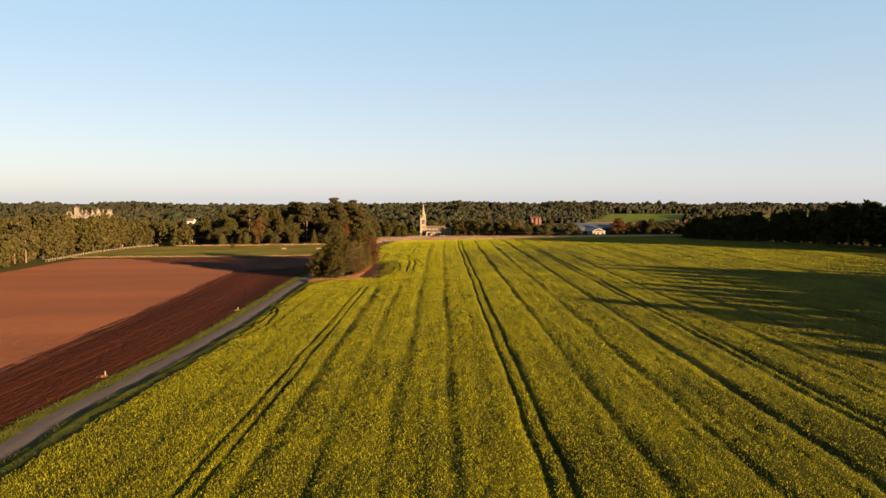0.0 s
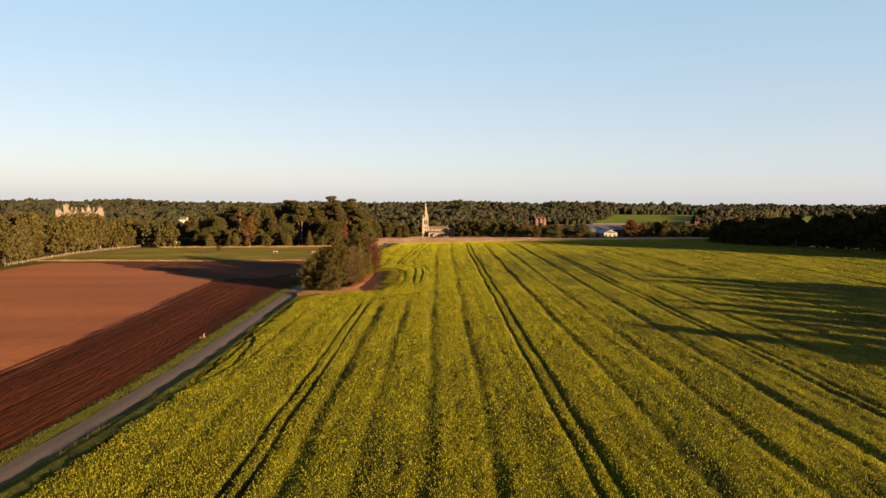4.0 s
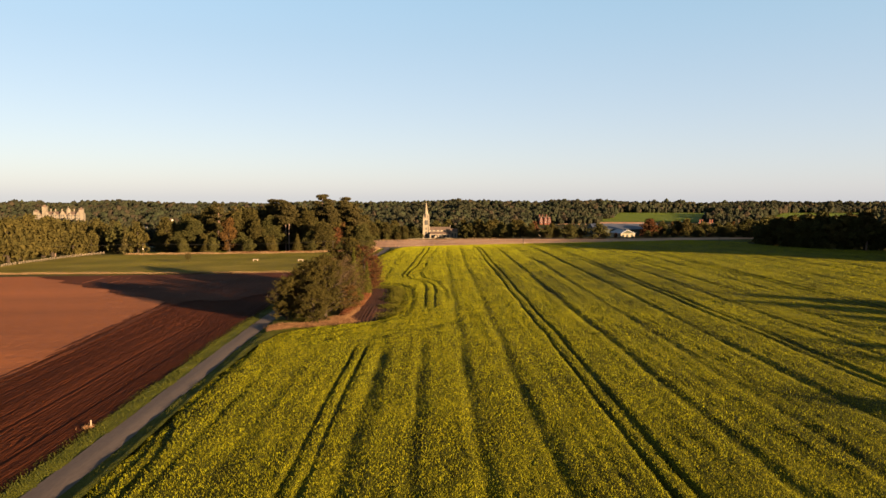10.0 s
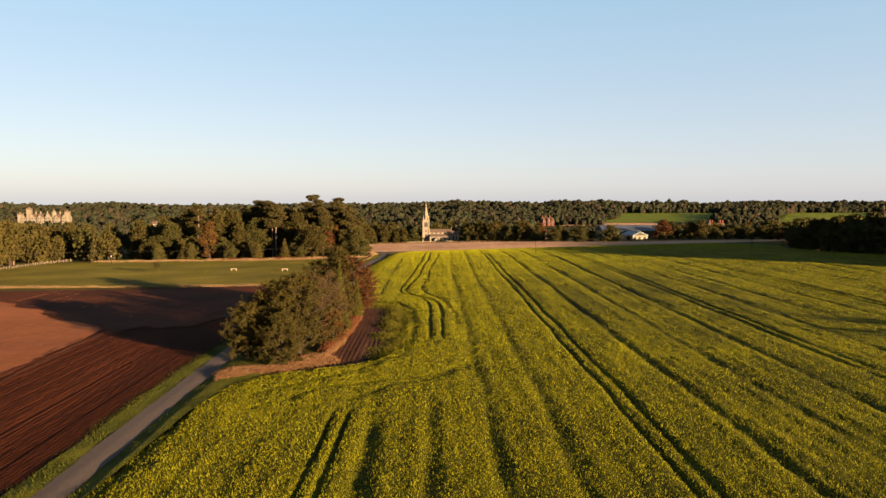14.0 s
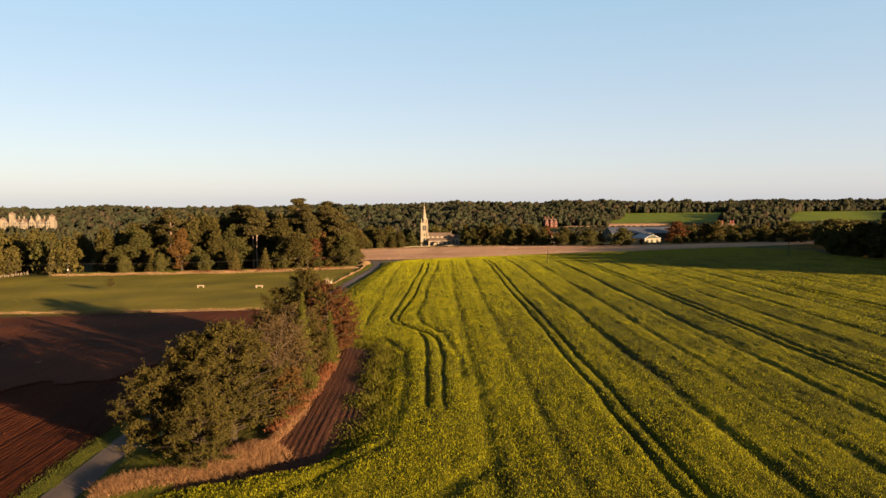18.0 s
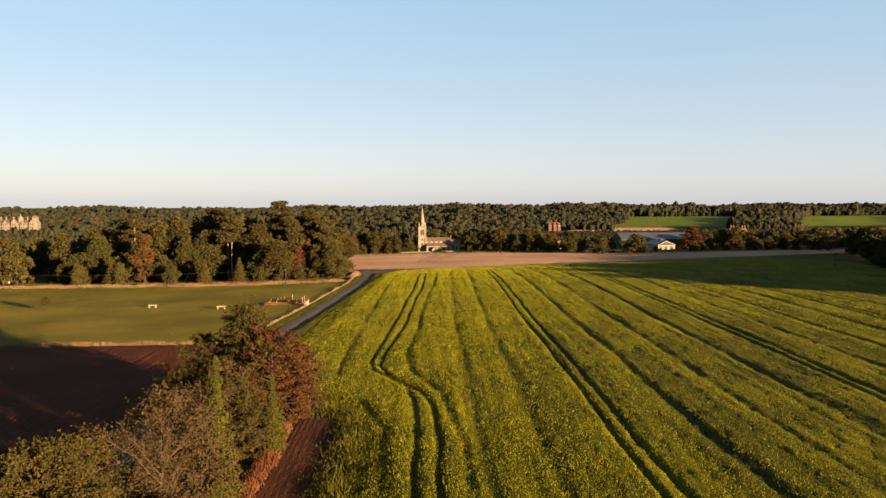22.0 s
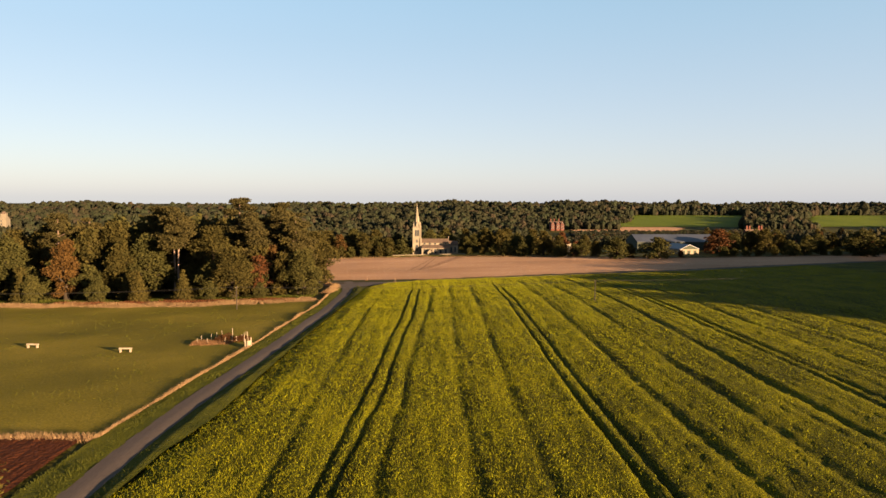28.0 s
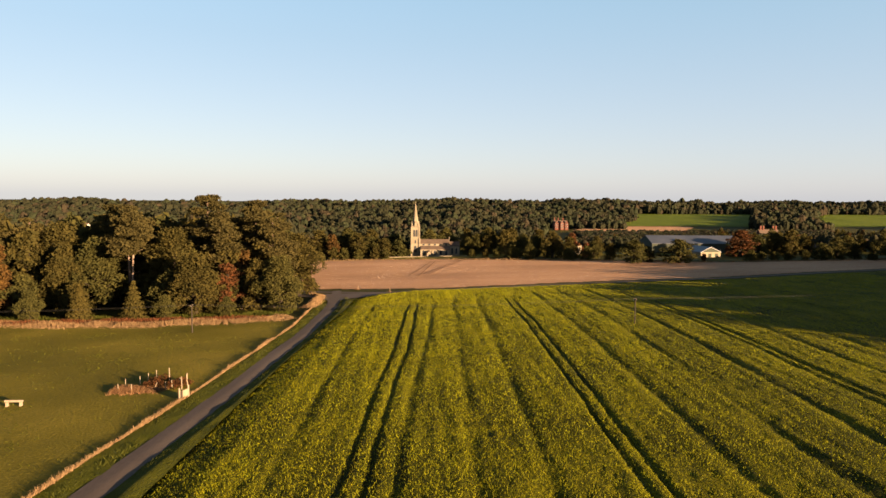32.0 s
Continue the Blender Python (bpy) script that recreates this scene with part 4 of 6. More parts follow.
for key, x, y, h in (("edge_round", -90, 425, 7.5), ("edge_small", -78, 424, 9.0), ("edge_small", -66, 425, 9.2), ("wood_c", -53.5, 430, 15.5), ("edge_round", -58.5, 424, 6), ("wood_b", -33.8, 436, 14.5), ("wood_c", -40, 439, 13), ("wood_russet", -47.5, 438, 12.5),
                     ("edge_round", -109, 426, 8.5), ("wood_b", -122, 440, 18), ("wood_amber", -102, 432, 18.5), ("edge_small", -112, 427, 9), ("edge_round", -125, 429, 8), ("edge_small", -84, 430, 8), ("wood_c", -90, 440, 15), ("edge_round", -45, 427, 5),
                     ("pine_a", -58, 457, 31), ("pine_d", -74, 445, 26), ("pine_d", -76.4, 448, 27), ("pine_b", -46, 462, 29.5), ("pine_b", -53, 450, 26), ("pine_c", -39, 452, 24), ("pine_a", -112, 448, 26.5), ("pine_b", -86, 462, 29), ("pine_b", -80, 458, 28.5), ("pine_c", -104, 452, 25), ("pine_c", -41, 468, 26),
                     ("wood_a", -64, 446, 22), ("wood_b", -84, 446, 20), ("wood_a", -96, 452, 24), ("wood_a", -118, 455, 24), ("wood_b", -128, 448, 20), ("wood_a", -37, 478, 20), ("wood_b", -42, 490, 18), ("wood_a", -133, 462, 22)):
    plant(key, x, y, h, 1.0 if key[:4] == "edge" else 1.2, group="woodland across the pasture")
for i in range(30):
    x = -136 + 3.4 * i + rng.uniform(-1.2, 1.2)
    if -80 < x < -71:
        continue
    plant(("mid_round", "mid_c", "mid_b", "mid_round", "mid_c")[i % 5], x, 432 + rng.uniform(-2, 9) + (4 if x > -52 else 0), (5.5, 9.5, 11.5, 6.5, 8)[i % 5] * rng.uniform(0.85, 1.15), 1.15, group="woodland across the pasture")
for i in range(22):
    x = -140 + 4.9 * i + rng.uniform(-1.5, 1.5)
    if -79 < x < -71:
        continue
    plant(("mid_a", "mid_b", "mid_c", "mid_a", "mid_amber")[i % 5], x, 446 + rng.uniform(-3, 8), (19, 16, 14, 21, 15)[i % 5] * rng.uniform(0.85, 1.1), 1.0, group="woodland across the pasture")
deep = []
for i in range(78):
    x, y = rng.uniform(-142, -44), rng.uniform(462, 545)
    deep.append((("far_pine", "far_a", "far_pine", "far_b", "far_a")[i % 5], x, y, rng.uniform(22, 28.5) * (0.9 if x < -125 else 1), 1.1))
for i in range(95):
    x, y = rng.uniform(-330, -146), rng.uniform(442, 545)
    deep.append((("far_c", "far_fir", "far_b", "far_a", "far_c", "far_c")[i % 6], x, y, rng.uniform(12, 18) + 0.03 * (y - 424), 1.05))
for i in range(22):
    x, y = -146 - 8.2 * i + rng.uniform(-3, 3), rng.uniform(424, 440)
    deep.append((("far_c", "far_fir", "far_b", "far_a", "far_c", "far_c")[i % 6], x, y, rng.uniform(12, 17), 1.0))
for i in range(86):
    y = rng.uniform(215, 430)
    back = 3 + 9 * rng.random() if i < 34 else 12 + 55 * rng.random()
    x = np.interp(y, [200, 305, 353, 430], [-156, -164, -170, -172]) - back
    key, h = ("far_c", "far_pine", "far_olive", "far_a", "far_pine", "far_fir", "far_c")[i % 7], rng.uniform(15, 21.5)
    if i < 34:
        plant(key, x, y, h, group="woodland beyond the ploughed field")
    else:
        deep.append((key, x, y, h, 1.0))

# dark wood to the other side of the crop, whose shadow lies across it; its near end is out of view
EDGE = np.array([(262, -120), (150, 2), (148, 14), (139, 30), (138, 45), (140, 62), (150, 100), (168, 150), (204, 185), (232, 215), (228, 240), (221, 262), (214, 304), (206, 320), (192, 345), (172, 357), (163, 378), (162, 410), (176, 440), (196, 475), (222, 525), (242, 562), (278, 606), (335, 650)], float)
along = np.concatenate([[0], np.cumsum(np.hypot(*np.diff(EDGE, axis=0).T))])
for i, q in enumerate(np.arange(0, along[-1], 4.6)):
    x, y = np.interp(q, along, EDGE[:, 0]), np.interp(q, along, EDGE[:, 1])
    back = 3.5 + 4 * rng.random() + 7 * (i % 2)
    x, y = x + back * (0.9 if y < 400 else 0.4), y - (0.2 if y < 400 else 0.9) * back
    if 28 < y < 34 and x < 170:
        continue
    # heights set so that the unseen trees throw the shadows on the crop
    tall = np.interp(y, [18, 21, 26, 29, 48, 53, 57, 61, 66, 84, 128, 137, 141, 147, 155, 165, 224, 231, 294, 302, 322, 350, 400, 430, 470, 525, 590], [11, 15.5, 15.5, 12.5, 13, 14.5, 17.8, 17.8, 15.4, 15.6, 16, 18, 17, 13, 11, 10, 10.5, 26, 26, 22, 20.5, 16.5, 13.5, 12, 14, 15, 11])
    key, h = ("far_b", "far_c", "far_a", "far_b", "far_pine")[i % 5], tall * rng.uniform(0.97, 1.1)
    # never in view, added only for their shadows
    if y < 236:
        deep.append((key, x, y, h, 1.15))
    else:
        plant(key, x, y, h, 1.3, group="wood beside the crop")
for i, q in enumerate(np.arange(0, 110, 8.0)):
    plant("far_round", float(np.interp(345 + q, EDGE[:, 1], EDGE[:, 0])) + rng.uniform(1, 4), 345 + q, rng.uniform(4, 6), 1.3, group="wood beside the crop")
plant_many("woodland", "dense mixed woodland behind the front trees, with an unseen shadow-casting edge", deep, True)

# trees round the church and farm
for x, y, h, key, wide in ((-62, 700, 18, "far_a", 1), (-52, 694, 15, "far_amber", 1), (-44, 702, 17, "far_b", 1), (-36, 692, 16, "far_a", 1), (-28, 698, 14, "far_b", 1), (-20, 694, 12.5, "far_c", 1), (-11, 698, 11, "far_round", 1), (-72, 690, 15, "far_amber", 1), (-82, 700, 17, "far_b", 1), (-14, 728, 15, "far_b", 1),
                           (36, 724, 12, "far_b", 1), (42, 726, 14, "far_b", 1), (51, 722, 16, "far_a", 1), (60, 716, 16, "far_c", 1.1), (62, 700, 9, "far_b", 1.3), (66, 678, 14, "far_b", 1.1), (73, 668, 13, "far_b", 1.1), (80, 656, 15, "far_olive", 1.1), (88, 648, 12, "far_c", 1.1), (94, 668, 14, "far_russet", 1), (84, 630, 7, "far_round", 1.2), (92, 625, 8, "far_b", 1.2), (64, 642, 9, "far_b", 1.2), (55, 650, 8, "far_round", 1.2), (100, 640, 10, "far_b", 1.1), (104, 622, 9, "far_c", 1), (101, 660, 8, "far_crimson", 1), (108, 664, 12, "far_olive", 0.9),
                           (110, 601, 11.6, "far_b", 1.5), (119, 606, 8, "far_c", 1.1), (132, 598, 11.8, "far_b", 1.75), (146, 601, 4.4, "far_russet", 1.2), (189, 650, 15, "far_russet", 1.6), (201, 655, 12, "far_b", 1.2), (172, 604, 6, "far_round", 1.2), (179, 608, 5, "far_b", 1.2), (187, 610, 5, "far_b", 1.2), (196, 612, 5.5, "far_c", 1.2), (206, 614, 5.5, "far_b", 1.2), (215, 614, 9, "far_round", 1.2), (226, 618, 9, "far_b", 1.2), (238, 622, 8, "far_c", 1.2), (253, 607, 14.5, "far_b", 1.75), (241, 612, 4.5, "far_round", 1.2), (268, 622, 9, "far_russet", 1.3), (276, 636, 11, "far_c", 1.2), (290, 642, 11, "far_b", 1.2),
                           (198, 672, 13, "far_b", 1.1), (208, 676, 12, "far_amber", 1.2), (221, 672, 13.5, "far_olive", 1.3), (226, 664, 15, "far_a", 1.2), (240, 670, 11, "far_c", 1.2), (252, 660, 11, "far_b", 1.2), (266, 672, 12, "far_b", 1.2), (278, 690, 13, "far_amber", 1), (292, 676, 12, "far_b", 1.2), (306, 684, 13, "far_c", 1.2), (322, 676, 8, "far_b", 1.2), (340, 690, 7, "far_b", 1.2), (358, 700, 15, "far_c", 1.2), (376, 710, 14, "far_b", 1.2),
                           (10, 742, 17, "far_b", 1), (22, 746, 18, "far_b", 1), (36, 738, 17, "far_a", 1), (50, 730, 18, "far_b", 1), (66, 726, 17, "far_a", 1), (84, 722, 16, "far_c", 1), (-30, 730, 18, "far_a", 1), (-46, 736, 19, "far_b", 1), (-64, 728, 18, "far_a", 1)):
    plant(key if key == "far_crimson" else "mid" + key[3:], x, y, h * 1.06, (1.4 if x < 0 else 1.15) * wide, group="trees round the church and farm")
for i, x in enumerate([-86, -78, -69, -60, -51, -43, -35, -27, -19, 36, 44, 52, 60]):
    plant(("far_round", "far_c", "far_b")[i % 3], x + rng.uniform(-2, 2), (684 if x < 0 else 680 - 0.3 * (x - 36)) + rng.uniform(-1, 3), rng.uniform(5, 8.5), 1.3, group="trees round the church and farm")
farm = []
for i in range(110):
    x, y = rng.uniform(150, 460), rng.uniform(690, 880)
    if abs(x - 184) < 38 and y < 732 or abs(x - 262) < 14 and y < 710:
        continue
    low = 0.55 if 0.26 < x / (y - 260) < 0.45 else 1.0
    farm.append((("far_b", "far_c", "far_a", "far_b", "far_amber")[i % 5], x, y, low * rng.uniform(9.5, 13.5), 1.1))
plant_many("farm_wood", "dark mixed trees behind the farm buildings", farm, True)

# far woods over the rising land: crowns of leaf clumps, joined
def open_land(x, y):
    """Meadows and gardens among the far woods."""
    u = x / np.maximum(y - 264.0, 1) + 0.05 * (noise2(x, y, 55, 6) - 0.5)
    y = y + 50 * (noise2(x, y, 90, 5) - 0.5)
    a = (y > 1040) & (y < 1530) & (u > np.where(y < 1125, 0.25, 0.315)) & (u < 0.515)
    b = (y > 1000) & (y < 1560) & (u > 0.61) & (u < 0.80)
    c = np.hypot((x + 497) / 46, (y - 1026) / 16) < 1
    e = (np.hypot((x - 188) / 30, (y - 1080) / 60) < 1)
    g = (y > 840) & (y < 1110) & (np.abs(x - 0.2155 * (y - 264)) < 17)
    return a | b | c | e | g | ((x > -12) & (x < 45) & (y < 745)) | (np.hypot(x + 311, y - 914) < 35) | ((x > -335) & (x < -315) & (y > 800) & (y < 914))


def crowns(p, rad, ht, n, r, size):
    """Ragged domed crowns at the places p, n leaf clumps each."""
    k = len(p)
    w = sphere_ways(k * n, r, 0.5).reshape(k, n, 3)
    w[:, :, 2] = np.abs(w[:, :, 2]) * 1.15 - 0.35
    out = r.uniform(0.7, 1.12, (k, n, 1)) * (0.8 + 0.4 * r.random((k, 1, 1)))
    c = np.stack([p[:, 0], p[:, 1], ground_z(p[:, 0], p[:, 1]) + 0.5 * ht], 1)[:, None] + w * out * np.stack([rad, rad, 0.52 * ht], 1)[:, None]
    s = np.repeat(size * rad, n) * r.uniform(0.6, 1.3, k * n)
    rise, girth = np.array([0.05, 0.5, 0.86, 1.0]), np.array([0.62, 0.86, 0.66, 0.22])
    turn = (np.arange(6) * math.pi / 3)[None, None] + r.uniform(0, 6.28, (k, 1, 1))
    out = girth[None, :, None] * r.uniform(0.74, 1.08, (k, 4, 6)) * rad[:, None, None]
    base = ground_z(p[:, 0], p[:, 1])[:, None, None]
    lift = base + ht[:, None, None] * (rise[None, :, None] + r.normal(0, 0.05, (k, 4, 6)))
    dome = np.stack([p[:, 0, None, None] + out * np.cos(turn), p[:, 1, None, None] + out * np.sin(turn), lift], -1)
    i = np.arange(24).reshape(4, 6)
    j = np.roll(i, -1, 1)
    quads = np.stack([i[:-1], j[:-1], j[1:], i[1:]], -1).reshape(-1, 4)
    return merge([(dome.reshape(-1, 3), (quads[None] + 24 * np.arange(k)[:, None, None]).reshape(-1, 4)), cards(c.reshape(-1, 3), 1.6 * w.reshape(-1, 3) + [0, 0, 0.4], s, r, 0.3)])


def far_trees(step, y0, y1, size, tall, n, seed):
    r = R(seed)
    pts = []
    for y in np.arange(y0, y1, step):
        half = 0.67 * y + 10
        x = np.arange(-half, half, step)
        pts.append(np.stack([x + r.uniform(-0.45, 0.45, len(x)) * step, y + r.uniform(-0.45, 0.45, len(x)) * step], 1))
    p = np.concatenate(pts)
    p = p[~open_land(p[:, 0], p[:, 1])]
    rad = size * r.uniform(0.5, 1.55, len(p)) * (0.75 + 0.5 * noise2(p[:, 0], p[:, 1], 60, 2))
    ht = tall * (r.uniform(0.6, 1.3, len(p)) + (r.random(len(p)) < 0.06) * 0.5) * (0.55 + 0.9 * noise2(p[:, 0], p[:, 1], 110, 3))
    ht = np.where(p[:, 1] > 1560, tall * (0.15 + 1.7 * noise2(p[:, 0], p[:, 1], 75, 8)) * r.uniform(0.8, 1.2, len(p)), ht)
    ht = np.where((p[:, 0] > 0.2 * (p[:, 1] - 264)) & (p[:, 1] < 1062), np.minimum(ht, np.interp(p[:, 1], [760, 900, 980], [8.0, 5.5, 4.0])), ht)
    ht = np.minimum(ht, 2.0 * rad + 2)
    kind = r.random(len(p)) + 0.5 * (noise2(p[:, 0], p[:, 1], 45, 12) - 0.5)
    return [crowns(p[w], rad[w], ht[w], n, r, 0.27) for w in (kind < 0.62, (kind >= 0.62) & (kind < 0.88), kind >= 0.88)]


CONE_V = np.array([(0, 0, 1.0)] + [(math.cos(a) * q, math.sin(a) * q, z) for z, q in ((0.3, 0.42), (-0.2, 0.72), (-0.9, 1.0)) for a in np.arange(6) * math.pi / 3])
CONE_F = np.array([(0, 1 + i, 1 + (i + 1) % 6) for i in range(6)] + [t for k in (1, 7) for i in range(6) for t in ((k + i, k + 6 + i, k + 6 + (i + 1) % 6), (k + i, k + 6 + (i + 1) % 6, k + (i + 1) % 6))])
far = tagged(new("far_woods"), "distant mixed woodland in early autumn colours", "woodland", kind="stuff")
stands = [far_trees(7.2, 752, 1080, 3.5, 12.5, 18, 51), far_trees(11.5, 1080, 1560, 5.8, 11.0, 12, 52), far_trees(16, 1560, 2360, 8.5, 12, 6, 53)]
for i, (m, label) in enumerate((("far", "olive brown tree crowns"), ("far_green", "fresh green tree crowns"), ("far_rust", "rust coloured tree crowns"))):
    put("canopy", mesh("canopy", *merge([t[i] for t in stands])), M[m], far, label)
r = R(55)
p = np.stack([np.linspace(-552, -440, 34) + r.uniform(-2, 2, 34), 1004 + r.uniform(-5, 5, 34)], 1)
put("canopy", mesh("canopy", *crowns(p, r.uniform(3, 4.6, 34), r.uniform(15, 18.5, 34), 40, r, 0.25)), M["far"], far, "tree crowns before the mansion")
r = R(54)
p = np.concatenate([np.stack([r.uniform(380, 520, 90), r.uniform(1700, 2100, 90)], 1), np.stack([r.uniform(-900, 300, 60), r.uniform(1000, 1500, 60)], 1)])
p = p[~open_land(p[:, 0], p[:, 1])]
ht, rad = r.uniform(14, 21, len(p)), r.uniform(3, 5, len(p))
v = CONE_V[None] * (1 + r.normal(0, 0.12, (len(p), len(CONE_V), 1))) * np.stack([rad, rad, 0.5 * ht], 1)[:, None] + np.stack([p[:, 0], p[:, 1], ground_z(p[:, 0], p[:, 1]) + 0.5 * ht], 1)[:, None]
put("conifers", mesh("conifers", v.reshape(-1, 3), (CONE_F[None] + (np.arange(len(p)) * len(CONE_V))[:, None, None]).reshape(-1, 3)), M["fir"], far, "dark conifers among the far woods")
side = tagged(new("deep_wood"), "dark woodland interior behind the front trees", "woodland", kind="stuff")


def wood_block(n, xr, yr, seed, tall):
    r = R(seed)
    p = np.stack([r.uniform(*xr, n), r.uniform(*yr, n)], 1)
    return crowns(p, r.uniform(3.5, 6, n), tall * r.uniform(0.75, 1.15, n), 36, r, 0.2)


put("crowns", mesh("crowns", *merge([wood_block(120, (262, 420), (-130, 400), 61, 12), wood_block(60, (195, 262), (350, 430), 69, 13), wood_block(60, (185, 262), (20, 130), 62, 14), wood_block(140, (-420, -235), (215, 540), 63, 15), wood_block(110, (-145, -52), (540, 610), 64, 22), wood_block(150, (-420, -150), (540, 700), 65, 16), wood_block(260, (-700, -160), (690, 760), 66, 14), wood_block(120, (420, 800), (640, 900), 67, 13), wood_block(60, (255, 420), (690, 740), 68, 12)])), M["far"], side)

# far meadows
def seen_angle(x, y):
    return x / np.maximum(y - 264.0, 1)


for label, xr, yr, keep, mat in (("bright green far meadow on the hillside", (250, 700), (1190, 1530), lambda x, y: (seen_angle(x, y) > 0.31) & (seen_angle(x, y) < 0.525), "meadow"),
                                 ("green far meadow beyond the farm", (480, 1040), (1200, 1560), lambda x, y: (seen_angle(x, y) > 0.61) & (seen_angle(x, y) < 0.80), "meadow"),
                                 ("pale far stubble below the meadow", (190, 420), (1060, 1190), lambda x, y: (seen_angle(x, y) > 0.24) & (seen_angle(x, y) < 0.41), "stubble"),
                                 ("green churchyard and paddock grass", (-20, 330), (664, 720), lambda x, y: y > np.interp(x, [-60, 0, 80, 155, 240, 330], [668, 664, 628, 598, 612, 640]), "pasture")):
    tagged(put("meadow", mesh("meadow", *grid(np.arange(*xr, 10.0), np.arange(*yr, 10.0), lambda x, y: ground_z(x, y) + 0.5, keep), True), M[mat]), label, "field", kind="structure")

# ---- rough grass strips ----
def strip(name, label, curve, half, count, height, mat, seed, lean=0.3, width=0.035, patch=0.0):
    """Tufts scattered along a line of (x, y) points."""
    r = R(seed)
    c = np.array(curve, float)
    s = np.concatenate([[0], np.cumsum(np.hypot(*np.diff(c, axis=0).T))])
    d = r.uniform(0, s[-1], count)
    off = r.normal(0, half * 0.55, count)
    side = 0.8 * half * (noise2(d, 0 * d, 5, seed) + noise2(d, 0 * d, 17, seed) - 1.0)
    tilt = np.gradient(np.stack([np.interp(np.arange(0, s[-1], 1.0), s, c[:, i]) for i in (0, 1)], 1), axis=0)
    k = np.minimum(d.astype(int), len(tilt) - 1)
    nrm = np.stack([-tilt[k, 1], tilt[k, 0]], 1)
    nrm /= np.linalg.norm(nrm, axis=1)[:, None] + 1e-9
    p = np.stack([np.interp(d, s, c[:, 0]), np.interp(d, s, c[:, 1])], 1) + nrm * (off + side)[:, None]
    tall = height * r.uniform(0.5, 1.25, count) * (0.55 + 0.9 * noise2(p[:, 0], p[:, 1], 3.5, seed)) * np.exp(-(off / half) ** 2 * 0.7)
    stay = tall > patch * height
    p, tall, count = p[stay], tall[stay], int(stay.sum())
    q = np.column_stack([p, ground_z(p[:, 0], p[:, 1]) + 0.05])
    ob = put(name, mesh(name, *blades(q, tall, r.uniform(0.6, 1.6, count) * width, r, lean)), M[mat])
    return tagged(ob, label, "grass", kind="stuff")


HEDGE_LINE = [(float(HEDGE(y)), y) for y in range(306, 456, 6)]
strip("dry_grass", "tall straw-coloured grass along the pasture edge", HEDGE_LINE, 0.22, 12000, 0.52, "dry", 71)
strip("dry_grass", "straw-coloured grass between soil and pasture", [(-35.5, 306), (-46, 307), (-80, 311), (-122, 315.5), (-160, 317)], 0.9, 14000, 0.65, "dry", 72)
strip("dry_grass", "dry grass and bracken before the wood", [(-30, 424), (-42, 417), (-60, 415), (-100, 418), (-150, 426)], 4.2, 36000, 0.75, "dry", 73, width=0.06)
strip("bracken", "rusty bracken before the wood", [(-34, 421), (-46, 419), (-60, 418.5), (-75, 419), (-100, 421)], 3.0, 9000, 0.8, "rust", 74, width=0.08, patch=0.75)
strip("dry_grass", "straw grass at the wood's corner by the junction", [(-27.5, 440), (-28, 455), (-29.5, 470), (-32, 476)], 1.6, 7000, 0.9, "dry", 75, width=0.06)
strip("dry_grass", "straw-coloured grass on the bank before the hedgerow trees", [(-31.2, 206.9), (-26, 207.8), (-20.6, 210.4), (-17.9, 215.0)], 3.2, 34000, 0.85, "dry_warm", 76, lean=0.6)
strip("dry_grass", "narrow straw-coloured grass beside the hedgerow trees", [(-18.2, 215), (-17.6, 222), (-17.0, 235), (-16.7, 247), (-17.2, 258), (-19, 264)], 0.9, 13000, 0.45, "dry_warm", 88, lean=0.6)
strip("bracken", "rusty bracken under the hedgerow trees", [(-18.0, 220), (-17.2, 230), (-16.9, 241), (-17.0, 252), (-17.8, 260)], 1.3, 7000, 0.7, "rust", 77, width=0.06, patch=0.55)
strip("verge_grass", "green grass tufts along the lane", [(float(ROAD_MID(y)) - 3.0, y) for y in range(50, 470, 6)], 1.6, 30000, 0.28, "blade", 78)
strip("verge_grass", "green grass tufts between lane and crop", [(float(ROAD_MID(y)) + 2.6, y) for y in range(50, 470, 6)], 0.9, 24000, 0.35, "blade", 79)
strip("verge_grass", "green grass tufts beside the ploughed soil", [(float(SOIL_EDGE(y)) + 0.2, y) for y in range(50, 306, 6)], 0.5, 5000, 0.25, "blade", 80)
strip("rank_crop", "rank dark green crop beside the bare strip", [(-10.5, 214), (-8.8, 224), (-8.4, 247), (-9.6, 258), (-13.5, 266)], 3.2, 9000, 0.5, "spring", 81, width=0.07)
strip("dry_grass", "thin dry grass at the stubble's far edge", [(-60, 667), (0, 664), (80, 628), (155, 598), (240, 612), (330, 640)], 1.5, 9000, 0.9, "dry", 82, width=0.12)
strip("verge_grass", "rough dark grass under the wood's edge", [(-30, 430), (-60, 428), (-100, 430), (-150, 434)], 6.0, 14000, 0.6, "blade", 86, width=0.08)
strip("rank_weeds", "dark weeds round a pole in the crop", [(42.6, 397), (46, 397.8)], 0.9, 500, 0.75, "blade", 87, width=0.12)
for a, b in (((-2.6, 547), (9, 640)), ((3.2, 553), (25, 648)), ((1.4, 545), (11, 640)), ((5.2, 553), (27, 648))):
    q = np.linspace(0, 1, 40)[:, None]
    mx, my = a[0] + (b[0] - a[0]) * q, a[1] + (b[1] - a[1]) * q
    tagged(put("wheel_track", mesh("wheel_track", *sheet(mx + np.array([[-0.22, 0.22]]), my + 0 * np.array([[0.0, 0.0]]), lambda x, y: ground_z(x, y) + 0.24), True), M["dry_warm"]), "faint grassy wheel track across the stubble", "track", kind="structure")
r = R(83)
